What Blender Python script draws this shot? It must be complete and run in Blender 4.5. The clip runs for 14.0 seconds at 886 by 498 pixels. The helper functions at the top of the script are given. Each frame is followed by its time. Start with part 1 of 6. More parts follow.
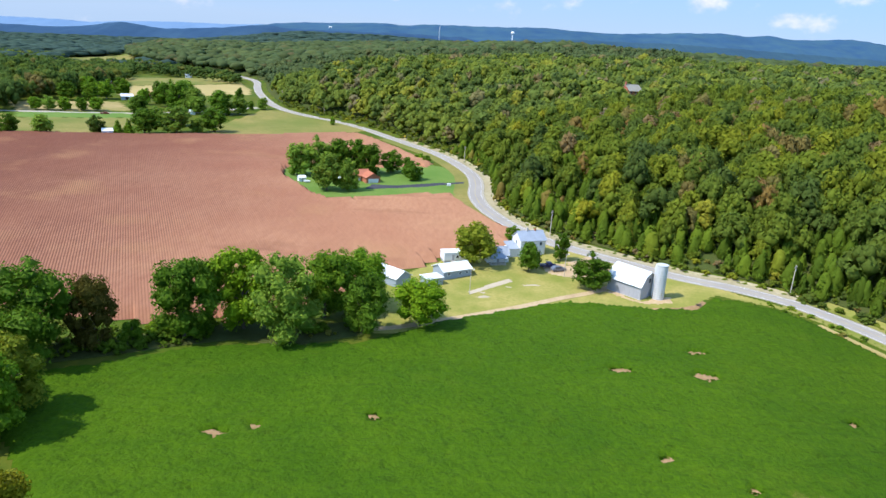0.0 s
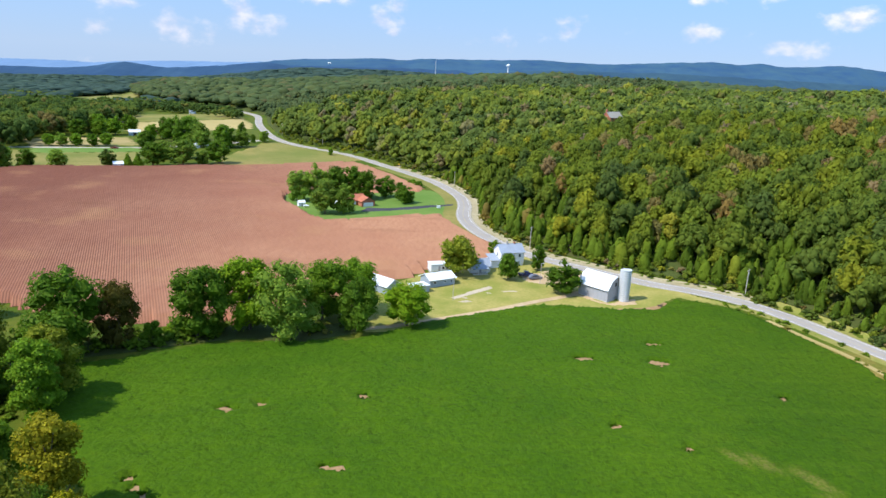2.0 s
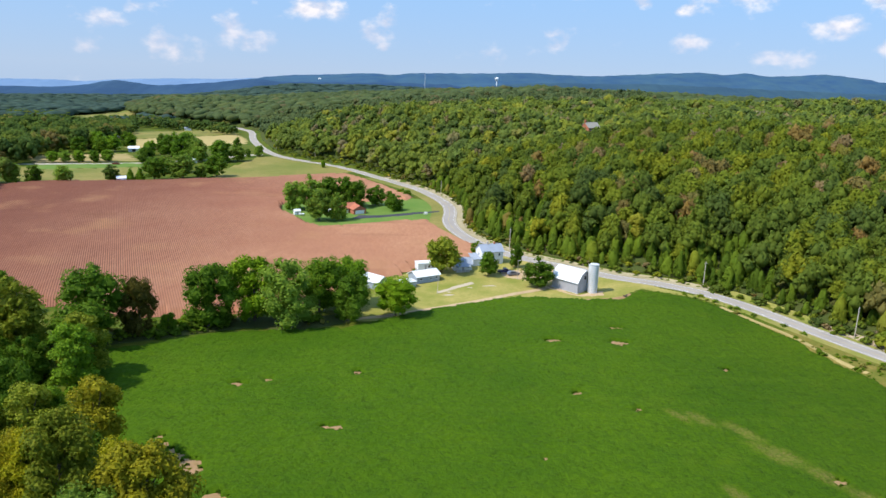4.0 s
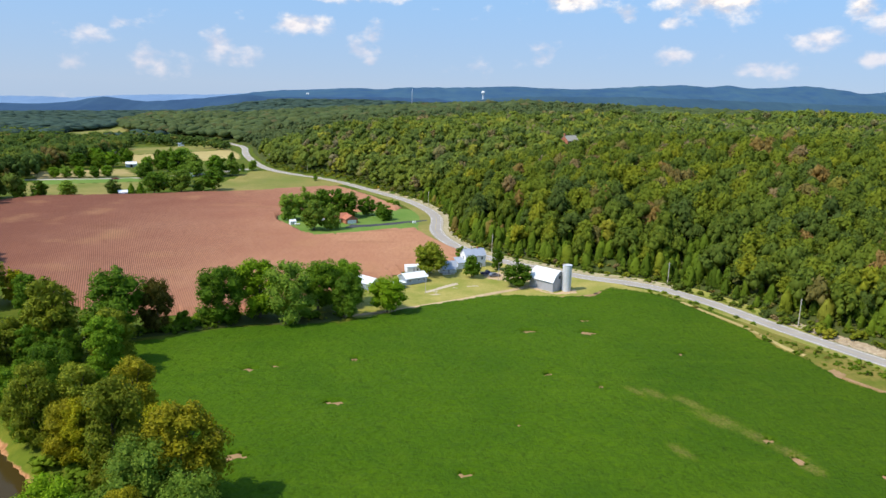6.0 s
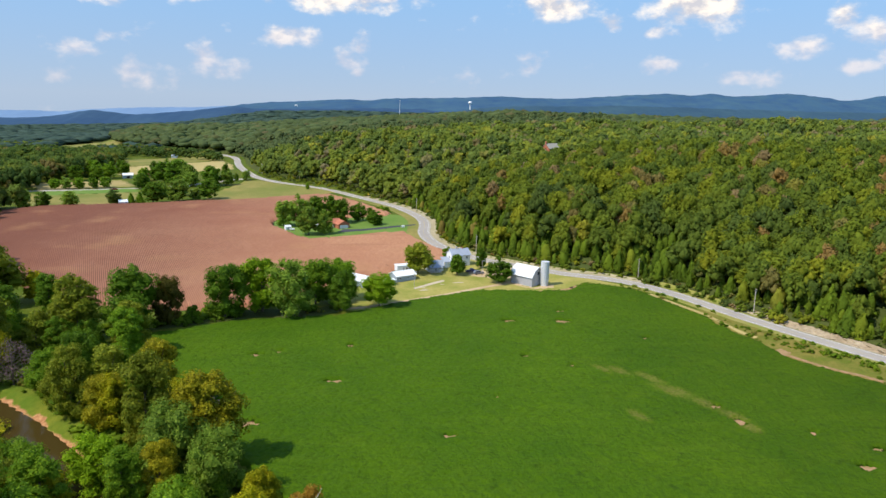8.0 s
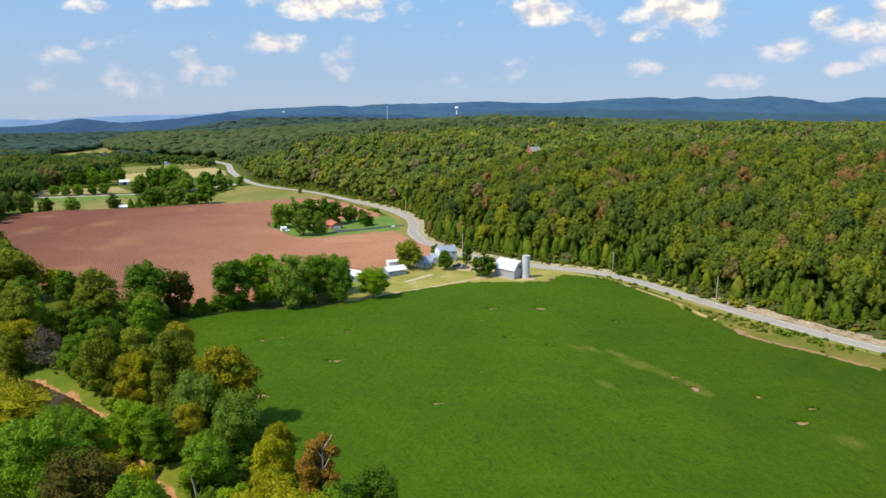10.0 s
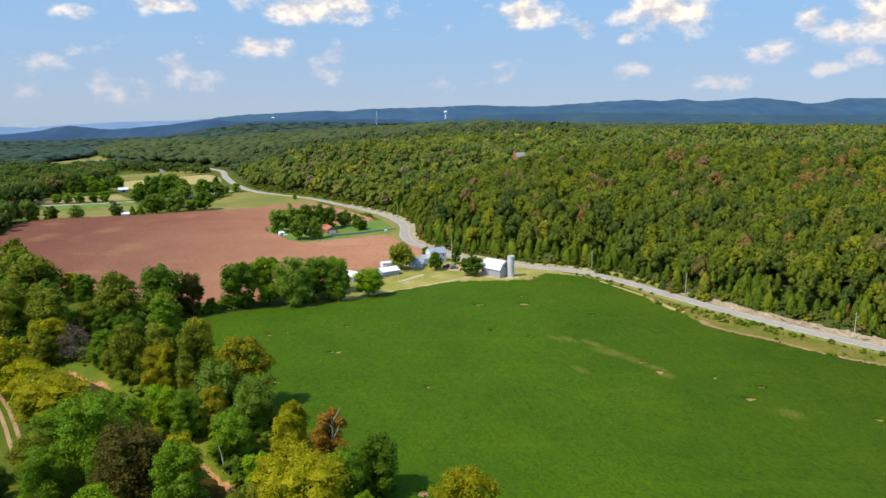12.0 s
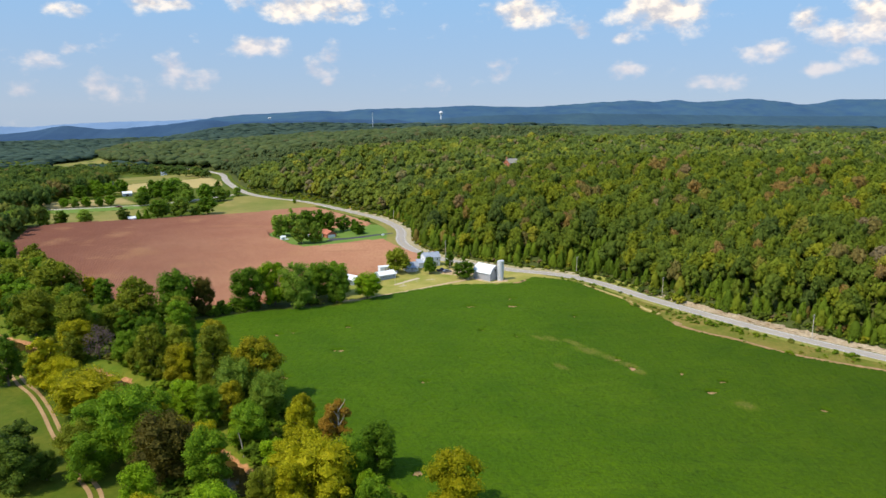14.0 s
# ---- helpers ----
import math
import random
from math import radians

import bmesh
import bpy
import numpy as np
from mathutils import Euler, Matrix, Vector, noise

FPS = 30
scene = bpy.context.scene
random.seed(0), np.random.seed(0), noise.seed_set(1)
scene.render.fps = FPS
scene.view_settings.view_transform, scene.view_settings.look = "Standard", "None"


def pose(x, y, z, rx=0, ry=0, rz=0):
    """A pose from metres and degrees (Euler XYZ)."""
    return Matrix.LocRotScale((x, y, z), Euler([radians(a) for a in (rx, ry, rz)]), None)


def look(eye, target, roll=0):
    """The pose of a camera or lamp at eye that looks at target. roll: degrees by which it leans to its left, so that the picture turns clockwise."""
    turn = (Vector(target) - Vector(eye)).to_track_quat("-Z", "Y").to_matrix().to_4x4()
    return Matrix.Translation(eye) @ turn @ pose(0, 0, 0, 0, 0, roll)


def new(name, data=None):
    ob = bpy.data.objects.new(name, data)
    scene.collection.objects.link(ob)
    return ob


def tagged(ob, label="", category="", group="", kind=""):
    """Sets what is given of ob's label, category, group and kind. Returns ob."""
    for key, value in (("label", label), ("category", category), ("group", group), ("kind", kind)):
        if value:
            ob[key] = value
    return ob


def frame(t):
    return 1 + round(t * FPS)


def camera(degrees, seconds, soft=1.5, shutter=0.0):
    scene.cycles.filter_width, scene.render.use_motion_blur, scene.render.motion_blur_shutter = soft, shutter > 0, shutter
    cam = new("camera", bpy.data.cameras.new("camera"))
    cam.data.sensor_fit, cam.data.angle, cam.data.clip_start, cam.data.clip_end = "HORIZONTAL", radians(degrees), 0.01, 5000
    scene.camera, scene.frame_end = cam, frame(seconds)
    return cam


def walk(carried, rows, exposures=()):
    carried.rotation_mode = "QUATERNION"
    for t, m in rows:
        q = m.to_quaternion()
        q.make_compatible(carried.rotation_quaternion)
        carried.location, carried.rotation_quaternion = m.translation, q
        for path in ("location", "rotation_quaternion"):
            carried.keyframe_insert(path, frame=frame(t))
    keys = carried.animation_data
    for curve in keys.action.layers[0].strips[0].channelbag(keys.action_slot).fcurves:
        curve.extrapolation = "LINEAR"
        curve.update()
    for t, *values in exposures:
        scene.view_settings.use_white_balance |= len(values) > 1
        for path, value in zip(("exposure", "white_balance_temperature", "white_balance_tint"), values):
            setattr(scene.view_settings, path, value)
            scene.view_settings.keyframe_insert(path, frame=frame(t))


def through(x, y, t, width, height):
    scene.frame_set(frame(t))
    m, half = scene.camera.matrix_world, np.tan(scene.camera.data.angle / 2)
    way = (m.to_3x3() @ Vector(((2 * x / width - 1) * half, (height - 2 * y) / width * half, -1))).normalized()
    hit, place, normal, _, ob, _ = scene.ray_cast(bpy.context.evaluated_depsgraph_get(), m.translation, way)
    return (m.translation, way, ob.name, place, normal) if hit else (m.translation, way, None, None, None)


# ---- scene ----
cam = camera(62.1, 14.0)
PATH = [
    (0, (-1.146, 3.652, 71.168), (-1.131, 5.567, 70.591), 4.1),
    (0.5, (0.41, -2.179, 71.198), (0.43, -0.257, 70.645), 3.8),
    (1, (1.647, -7.954, 71.274), (1.665, -6.026, 70.743), 3.6),
    (1.5, (2.731, -13.865, 71.372), (2.745, -11.931, 70.861), 3.3),
    (2, (4.081, -19.949, 71.65), (4.087, -18.011, 71.155), 3.0),
    (2.5, (5.076, -26.054, 71.889), (5.08, -24.114, 71.405), 2.8),
    (3, (5.851, -32.026, 72.294), (5.86, -30.084, 71.816), 2.5),
    (3.5, (6.593, -37.99, 72.663), (6.609, -36.046, 72.192), 2.3),
    (4, (6.919, -43.964, 72.896), (6.943, -42.017, 72.436), 2.2),
    (6.3, (7.638, -72.051, 75.193), (7.696, -70.096, 74.776), 1.8),
    (6.5, (7.765, -74.329, 75.226), (7.826, -72.373, 74.814), 1.8),
    (7, (7.796, -79.895, 75.202), (7.865, -77.938, 74.796), 1.6),
    (7.5, (7.629, -85.772, 75.429), (7.707, -83.814, 75.028), 1.5),
    (8, (7.805, -91.773, 75.59), (7.887, -89.814, 75.193), 1.3),
    (8.2, (7.793, -94.07, 75.606), (7.875, -92.112, 75.208), 1.3),
    (10.5, (6.634, -120.943, 76.797), (6.756, -118.983, 76.418), 0.6),
    (11, (6.18, -126.732, 77.624), (6.308, -124.772, 77.247), 0.5),
    (11.5, (5.859, -132.536, 78.716), (5.993, -130.576, 78.341), 0.4),
    (12, (5.662, -138.666, 80.024), (5.801, -136.706, 79.65), 0.3),
    (12.5, (5.335, -144.731, 81.5), (5.48, -142.772, 81.124), 0.3),
    (13, (4.925, -150.385, 83.368), (5.079, -148.427, 82.991), 0.4),
    (13.5, (4.774, -155.694, 85.437), (4.932, -153.736, 85.06), 0.5),
    (14, (4.892, -160.818, 87.314), (5.043, -158.86, 86.938), 0.4),
]
walk(cam, [(t, look(eye, target, roll)) for t, eye, target, roll in PATH], exposures=((0.0, 0.60, 6200, 10), (3.0, 0.49, 6450, 10), (7.0, 0.35, 6800, 10), (14.0, 0.28, 7050, 10)))

# ---- world and sun ----
SUN_DIR = Vector((0.86, 0.42, -1.25)).normalized()      # the way in which the sunlight goes
world = bpy.data.worlds.new("sky")
scene.world = world
world.use_nodes = True


def build_world():
    nt = world.node_tree
    nt.nodes.clear()
    N, L = nt.nodes.new, nt.links.new
    out, bg = N("ShaderNodeOutputWorld"), N("ShaderNodeBackground")
    sky = N("ShaderNodeTexSky")
    sky.sky_type, sky.sun_disc = "NISHITA", False
    sky.sun_elevation = math.asin(-SUN_DIR.z)
    sky.sun_rotation = math.atan2(-SUN_DIR.x, -SUN_DIR.y)
    sky.air_density, sky.dust_density, sky.ozone_density = 1.0, 0.0, 3.0
    bg.inputs["Strength"].default_value = 0.145
    co = N("ShaderNodeTexCoord")
    # cumulus: a flat layer of noise seen in perspective, dir / (z + small)
    sep = N("ShaderNodeSeparateXYZ")
    L(co.outputs["Generated"], sep.inputs[0])
    add = N("ShaderNodeMath"); add.operation = "ADD"; add.inputs[1].default_value = 0.055
    L(sep.outputs["Z"], add.inputs[0])
    dv = N("ShaderNodeVectorMath"); dv.operation = "DIVIDE"
    comb = N("ShaderNodeCombineXYZ")
    for k in range(3):
        L(add.outputs[0], comb.inputs[k])
    L(co.outputs["Generated"], dv.inputs[0]); L(comb.outputs[0], dv.inputs[1])
    # stretched direction for the puffs near the horizon
    mp = N("ShaderNodeMapping"); mp.inputs["Scale"].default_value = (30.0, 30.0, 48.0)
    mp.inputs["Location"].default_value = (1.3, 0.4, 2.1)
    L(co.outputs["Generated"], mp.inputs[0])
    n1 = N("ShaderNodeTexNoise"); n1.inputs["Scale"].default_value = 1.0; n1.inputs["Detail"].default_value = 7.0
    n1.inputs["Roughness"].default_value = 0.55
    L(mp.outputs[0], n1.inputs[0])
    total = None
    # azimuth (degrees to the right of ahead), elevation, half width, half height, strength
    for az, el, wa, we, s in CLOUDS:
        wa, we = wa * 1.35, we * 1.5
        c = Vector((math.sin(radians(az)) * math.cos(radians(el)), math.cos(radians(az)) * math.cos(radians(el)), math.sin(radians(el))))
        sub = N("ShaderNodeVectorMath"); sub.operation = "SUBTRACT"; sub.inputs[1].default_value = c
        L(co.outputs["Generated"], sub.inputs[0])
        rot = N("ShaderNodeVectorRotate"); rot.rotation_type = "Z_AXIS"; rot.inputs["Angle"].default_value = radians(az)
        L(sub.outputs[0], rot.inputs["Vector"])
        ml = N("ShaderNodeVectorMath"); ml.operation = "MULTIPLY"
        ml.inputs[1].default_value = (1 / math.sin(radians(wa)), 0.6 / math.sin(radians(wa)), 1 / math.sin(radians(we)))
        L(rot.outputs[0], ml.inputs[0])
        ln = N("ShaderNodeVectorMath"); ln.operation = "LENGTH"
        L(ml.outputs[0], ln.inputs[0])
        mr = N("ShaderNodeMapRange"); mr.interpolation_type = "SMOOTHSTEP"
        mr.inputs["From Min"].default_value, mr.inputs["From Max"].default_value = 0.0, 1.3
        mr.inputs["To Min"].default_value, mr.inputs["To Max"].default_value = s, 0.0
        L(ln.outputs["Value"], mr.inputs[0])
        if total is None:
            total = mr.outputs[0]
        else:
            mx = N("ShaderNodeMath"); mx.operation = "MAXIMUM"
            L(total, mx.inputs[0]); L(mr.outputs[0], mx.inputs[1])
            total = mx.outputs[0]
    # window + noise, thresholded softly
    a1 = N("ShaderNodeMath"); a1.operation = "MULTIPLY_ADD"; a1.inputs[1].default_value = 3.0; a1.inputs[2].default_value = -1.75
    L(n1.outputs["Fac"], a1.inputs[0])
    a2 = N("ShaderNodeMath"); a2.operation = "ADD"
    L(a1.outputs[0], a2.inputs[0]); L(total, a2.inputs[1])
    ramp = N("ShaderNodeMapRange"); ramp.interpolation_type = "SMOOTHSTEP"
    ramp.inputs["From Min"].default_value, ramp.inputs["From Max"].default_value = 0.12, 1.25
    L(a2.outputs[0], ramp.inputs[0])
    n2 = N("ShaderNodeTexNoise"); n2.inputs["Scale"].default_value = 2.3; n2.inputs["Detail"].default_value = 4.0
    L(mp.outputs[0], n2.inputs[0])
    cr = N("ShaderNodeValToRGB")
    cr.color_ramp.elements[0].position, cr.color_ramp.elements[0].color = 0.33, (3.7, 3.8, 4.3, 1)
    cr.color_ramp.elements[1].position, cr.color_ramp.elements[1].color = 0.68, (6.5, 6.05, 5.6, 1)
    # the tops of the puffs catch the sun, their bases lie in their own shade
    up = N("ShaderNodeMapping"); up.inputs["Scale"].default_value = (30.0, 30.0, 48.0)
    up.inputs["Location"].default_value = (1.1, 0.4, 2.75)
    L(co.outputs["Generated"], up.inputs[0])
    n3 = N("ShaderNodeTexNoise"); n3.inputs["Scale"].default_value = 1.0; n3.inputs["Detail"].default_value = 5.0
    L(up.outputs[0], n3.inputs[0])
    df = N("ShaderNodeMath"); df.operation = "SUBTRACT"
    L(n1.outputs["Fac"], df.inputs[0]); L(n3.outputs["Fac"], df.inputs[1])
    lit = N("ShaderNodeMath"); lit.operation = "MULTIPLY_ADD"; lit.inputs[1].default_value = 1.1
    L(df.outputs[0], lit.inputs[0]); L(n2.outputs["Fac"], lit.inputs[2])
    L(lit.outputs[0], cr.inputs[0])
    mix = N("ShaderNodeMix"); mix.data_type = "RGBA"
    tint = N("ShaderNodeMix"); tint.data_type, tint.blend_type = "RGBA", "MULTIPLY"
    tint.inputs["Factor"].default_value = 1.0
    grad = N("ShaderNodeMapRange"); grad.interpolation_type = "SMOOTHSTEP"
    grad.inputs["From Min"].default_value, grad.inputs["From Max"].default_value = 0.0, 0.45
    L(sep.outputs["Z"], grad.inputs[0])
    gc = N("ShaderNodeMix"); gc.data_type = "RGBA"
    gc.inputs["A"].default_value, gc.inputs["B"].default_value = (0.325, 0.44, 0.68, 1), (1.75, 1.66, 1.55, 1)
    L(grad.outputs[0], gc.inputs["Factor"]); L(gc.outputs["Result"], tint.inputs["B"])
    L(sky.outputs[0], tint.inputs["A"])
    # low clouds are thin and pinkish behind the haze
    far = N("ShaderNodeMapRange")
    far.inputs["From Min"].default_value, far.inputs["From Max"].default_value = 0.035, 0.115
    far.inputs["To Min"].default_value, far.inputs["To Max"].default_value = 0.5, 1.0
    L(sep.outputs["Z"], far.inputs[0])
    veil = N("ShaderNodeMath"); veil.operation = "MULTIPLY"
    L(ramp.outputs[0], veil.inputs[0]); L(far.outputs[0], veil.inputs[1])
    pink = N("ShaderNodeMix"); pink.data_type = "RGBA"
    pink.inputs["A"].default_value = (5.2, 4.4, 4.7, 1)
    L(far.outputs[0], pink.inputs["Factor"]); L(cr.outputs[0], pink.inputs["B"])
    # hazy air low in the sky evens out its colour
    low = N("ShaderNodeMapRange"); low.inputs["From Min"].default_value, low.inputs["From Max"].default_value = 0.0, 0.15
    L(sep.outputs["Z"], low.inputs[0])
    haze = N("ShaderNodeMix"); haze.data_type = "RGBA"
    haze.inputs["A"].default_value, haze.inputs["B"].default_value = (2.38, 3.15, 4.45, 1), (1.5, 3.02, 5.15, 1)
    L(low.outputs[0], haze.inputs["Factor"])
    fade = N("ShaderNodeMapRange"); fade.interpolation_type = "SMOOTHSTEP"
    fade.inputs["From Min"].default_value, fade.inputs["From Max"].default_value = 0.10, 0.45
    fade.inputs["To Min"].default_value, fade.inputs["To Max"].default_value = 0.8, 0.0
    L(sep.outputs["Z"], fade.inputs[0])
    air = N("ShaderNodeMix"); air.data_type = "RGBA"
    L(fade.outputs[0], air.inputs["Factor"]); L(tint.outputs["Result"], air.inputs["A"]); L(haze.outputs["Result"], air.inputs["B"])
    L(veil.outputs[0], mix.inputs["Factor"]); L(air.outputs["Result"], mix.inputs["A"]); L(pink.outputs["Result"], mix.inputs["B"])
    L(mix.outputs["Result"], bg.inputs["Color"]); L(bg.outputs[0], out.inputs[0])


CLOUDS = [(-21.8, 6.3, 1.2, 0.5, 1.1), (-16.4, 7.1, 3.2, 0.6, 1.2), (-5.7, 7.2, 5.4, 1.05, 1.4), (-9.2, 4.4, 2.2, 0.75, 1.3), (-15.3, 2.6, 1.3, 1.2, 1.15), (-14.2, 1.9, 1.7, 0.7, 1.05), (-4.0, 3.7, 1.1, 0.9, 1.05), (-5.0, 2.7, 1.5, 0.9, 0.95),
          (10.0, 7.0, 2.6, 1.05, 1.35), (14.4, 5.7, 0.85, 0.5, 1.25), (17.5, 5.1, 1.1, 0.45, 1.0), (20.5, 6.9, 3.9, 1.4, 1.4), (26.8, 4.0, 2.2, 0.8, 1.3), (29.8, 6.0, 1.2, 0.8, 1.25), (31.4, 4.9, 1.6, 1.2, 1.3), (33.4, 5.6, 1.9, 2.0, 1.4), (30.8, 2.9, 1.5, 0.55, 1.2), (33.2, 3.7, 1.8, 0.8, 1.25),
          (18.0, 2.7, 1.4, 0.8, 1.1), (8.8, 2.8, 1.9, 0.8, 1.0), (-21.8, 3.8, 1.1, 0.45, 1.05), (-24.0, 3.0, 1.8, 0.7, 0.95), (-19.7, 1.4, 2.5, 0.9, 0.95), (-24.9, 1.0, 1.4, 0.55, 0.85), (-4.4, 1.9, 0.8, 0.55, 0.9), (2.4, 1.4, 2.0, 0.55, 0.85), (23.9, 2.2, 3.0, 0.7, 0.95)]
build_world()
sun = new("sun", bpy.data.lights.new("sun", "SUN"))
sun.data.energy, sun.data.angle, sun.data.color = 3.55, radians(0.6), (1.0, 0.95, 0.86)
sun.matrix_world = look((0, 0, 300), Vector((0, 0, 300)) + SUN_DIR)

# ---- materials ----
def shader(name):
    m = bpy.data.materials.new(name)
    m.use_nodes = True
    nt = m.node_tree
    return m, nt, nt.nodes.new, nt.links.new, nt.nodes["Principled BSDF"]


def ramp_node(nt, fac, stops):
    r = nt.nodes.new("ShaderNodeValToRGB")
    el = r.color_ramp.elements
    while len(el) < len(stops):
        el.new(0.5)
    for e, (p, c) in zip(el, stops):
        e.position, e.color = p, (*c, 1)
    nt.links.new(fac, r.inputs[0])
    return r.outputs[0]


def noise_node(nt, scale, detail=4.0, rough=0.55, stretch=None, turn=0.0):
    co = nt.nodes.new("ShaderNodeTexCoord")
    n = nt.nodes.new("ShaderNodeTexNoise")
    n.inputs["Scale"].default_value, n.inputs["Detail"].default_value, n.inputs["Roughness"].default_value = scale, detail, rough
    mp = nt.nodes.new("ShaderNodeMapping")
    mp.inputs["Scale"].default_value = stretch or (1, 1, 1)
    mp.inputs["Rotation"].default_value = (0, 0, turn)
    nt.links.new(co.outputs["Object"], mp.inputs[0])
    nt.links.new(mp.outputs[0], n.inputs[0])
    return n.outputs["Fac"]


def mixed(nt, fac, a, b, mode="MIX"):
    m = nt.nodes.new("ShaderNodeMix")
    m.data_type, m.blend_type = "RGBA", mode
    for sock, v in (("Factor", fac), ("A", a), ("B", b)):
        if isinstance(v, bpy.types.NodeSocket):
            nt.links.new(v, m.inputs[sock])
        else:
            m.inputs[sock].default_value = v if sock == "Factor" else (*v, 1)
    return m.outputs["Result"]


def bumped(nt, bs, height, strength=0.4, dist=0.1):
    b = nt.nodes.new("ShaderNodeBump")
    b.inputs["Strength"].default_value, b.inputs["Distance"].default_value = strength, dist
    nt.links.new(height, b.inputs["Height"])
    nt.links.new(b.outputs[0], bs.inputs["Normal"])


def two_scale(name, c1, c2, c3, s1=0.06, s2=1.5, rough=0.85, bump=0.4, dist=0.1, metal=0.0, stretch=None, turn=0.0, wide=0.5, coarse_rough=0.6):
    """A surface whose colour varies at two scales, with fine relief."""
    m, nt, N, L, bs = shader(name)
    big = noise_node(nt, s1, 5, coarse_rough)
    fine = noise_node(nt, s2, 4, 0.6, stretch, turn)
    a = ramp_node(nt, big, [(0.5 - wide * 0.3, c1), (0.5 + wide * 0.3, c2)])
    f = ramp_node(nt, fine, [(0.35, (0, 0, 0)), (0.7, (1, 1, 1))])
    half = N("ShaderNodeMath"); half.operation = "MULTIPLY"; half.inputs[1].default_value = 0.55
    L(f, half.inputs[0])
    L(mixed(nt, half.outputs[0], a, c3), bs.inputs["Base Color"])
    bs.inputs["Roughness"].default_value, bs.inputs["Metallic"].default_value = rough, metal
    bs.inputs["Specular IOR Level"].default_value = 0.12 if not metal else 0.5
    bumped(nt, bs, fine, bump, dist)
    return m


def leaf_material(name, c1, c2, c3, through=0.4):
    """Foliage: every spray its own shade, every tree its own tint."""
    m, nt, N, L, bs = shader(name)
    geo, info = N("ShaderNodeNewGeometry"), N("ShaderNodeObjectInfo")
    col = ramp_node(nt, geo.outputs["Random Per Island"], [(0.0, c1), (0.55, c2), (1.0, c3)])
    hue = N("ShaderNodeHueSaturation")
    mr = N("ShaderNodeMapRange"); mr.inputs["To Min"].default_value, mr.inputs["To Max"].default_value = 0.82, 1.18
    L(info.outputs["Random"], mr.inputs[0]); L(mr.outputs[0], hue.inputs["Value"]); L(col, hue.inputs["Color"])
    L(hue.outputs[0], bs.inputs["Base Color"])
    bs.inputs["Roughness"].default_value = 0.6
    bs.inputs["Specular IOR Level"].default_value = 0.08
    tr = N("ShaderNodeBsdfTranslucent"); L(hue.outputs[0], tr.inputs["Color"])
    mix = N("ShaderNodeMixShader"); mix.inputs[0].default_value = through
    L(bs.outputs[0], mix.inputs[1]); L(tr.outputs[0], mix.inputs[2])
    L(mix.outputs[0], nt.nodes["Material Output"].inputs[0])
    return m


def forest_material(name, stops):
    """Woods: each tree's own kind is an attribute of its mesh, each spray varies about it."""
    m, nt, N, L, bs = shader(name)
    geo, at = N("ShaderNodeNewGeometry"), N("ShaderNodeAttribute")
    at.attribute_name = "kind"
    col = ramp_node(nt, at.outputs["Fac"], stops)
    hue = N("ShaderNodeHueSaturation")
    mr = N("ShaderNodeMapRange"); mr.inputs["To Min"].default_value, mr.inputs["To Max"].default_value = 0.82, 1.2
    L(geo.outputs["Random Per Island"], mr.inputs[0]); L(mr.outputs[0], hue.inputs["Value"]); L(col, hue.inputs["Color"])
    fine = noise_node(nt, 0.9, 4, 0.65)
    shade = ramp_node(nt, fine, [(0.3, (0.84, 0.84, 0.84)), (0.7, (1.14, 1.14, 1.14))])
    final = mixed(nt, 1.0, hue.outputs[0], shade, "MULTIPLY")
    L(final, bs.inputs["Base Color"])
    bumped(nt, bs, fine, 0.4, 0.5)
    bs.inputs["Roughness"].default_value = 0.7
    bs.inputs["Specular IOR Level"].default_value = 0.05
    tr = N("ShaderNodeBsdfTranslucent"); L(final, tr.inputs["Color"])
    mix = N("ShaderNodeMixShader"); mix.inputs[0].default_value = 0.46
    L(bs.outputs[0], mix.inputs[1]); L(tr.outputs[0], mix.inputs[2])
    L(mix.outputs[0], nt.nodes["Material Output"].inputs[0])
    return m


def plain(name, c, rough=0.6, metal=0.0, vary=0.15, scale=1.2, stretch=None, bump=0.15):
    lo = tuple(v * (1 - vary) for v in c)
    hi = tuple(min(1, v * (1 + vary)) for v in c)
    return two_scale(name, lo, c, hi, scale * 0.4, scale * 4, rough, bump, 0.02, metal, stretch)


GRASS = two_scale("meadow_grass", (0.062, 0.108, 0.006), (0.135, 0.14, 0.015), (0.05, 0.085, 0.005), 0.06, 0.6, 0.9, 0.6, 0.3)
LAWN = two_scale("mown_lawn", (0.22, 0.235, 0.04), (0.44, 0.35, 0.11), (0.20, 0.22, 0.04), 0.06, 1.1, 0.9, 0.4, 0.1)
LUSH_LAWN = two_scale("green_lawn", (0.12, 0.21, 0.035), (0.17, 0.24, 0.05), (0.10, 0.19, 0.03), 0.05, 1.0, 0.9, 0.4, 0.1)
PASTURE = two_scale("dry_pasture", (0.165, 0.185, 0.036), (0.31, 0.245, 0.075), (0.14, 0.155, 0.03), 0.025, 0.4, 0.9, 0.5, 0.2)
HAY = two_scale("hay_meadow", (0.24, 0.22, 0.06), (0.46, 0.33, 0.15), (0.26, 0.22, 0.07), 0.03, 0.5, 0.9, 0.5, 0.2)
STUBBLE = two_scale("straw_stubble", (0.40, 0.31, 0.115), (0.48, 0.37, 0.15), (0.34, 0.27, 0.10), 0.02, 0.3, 0.9, 0.4, 0.2)
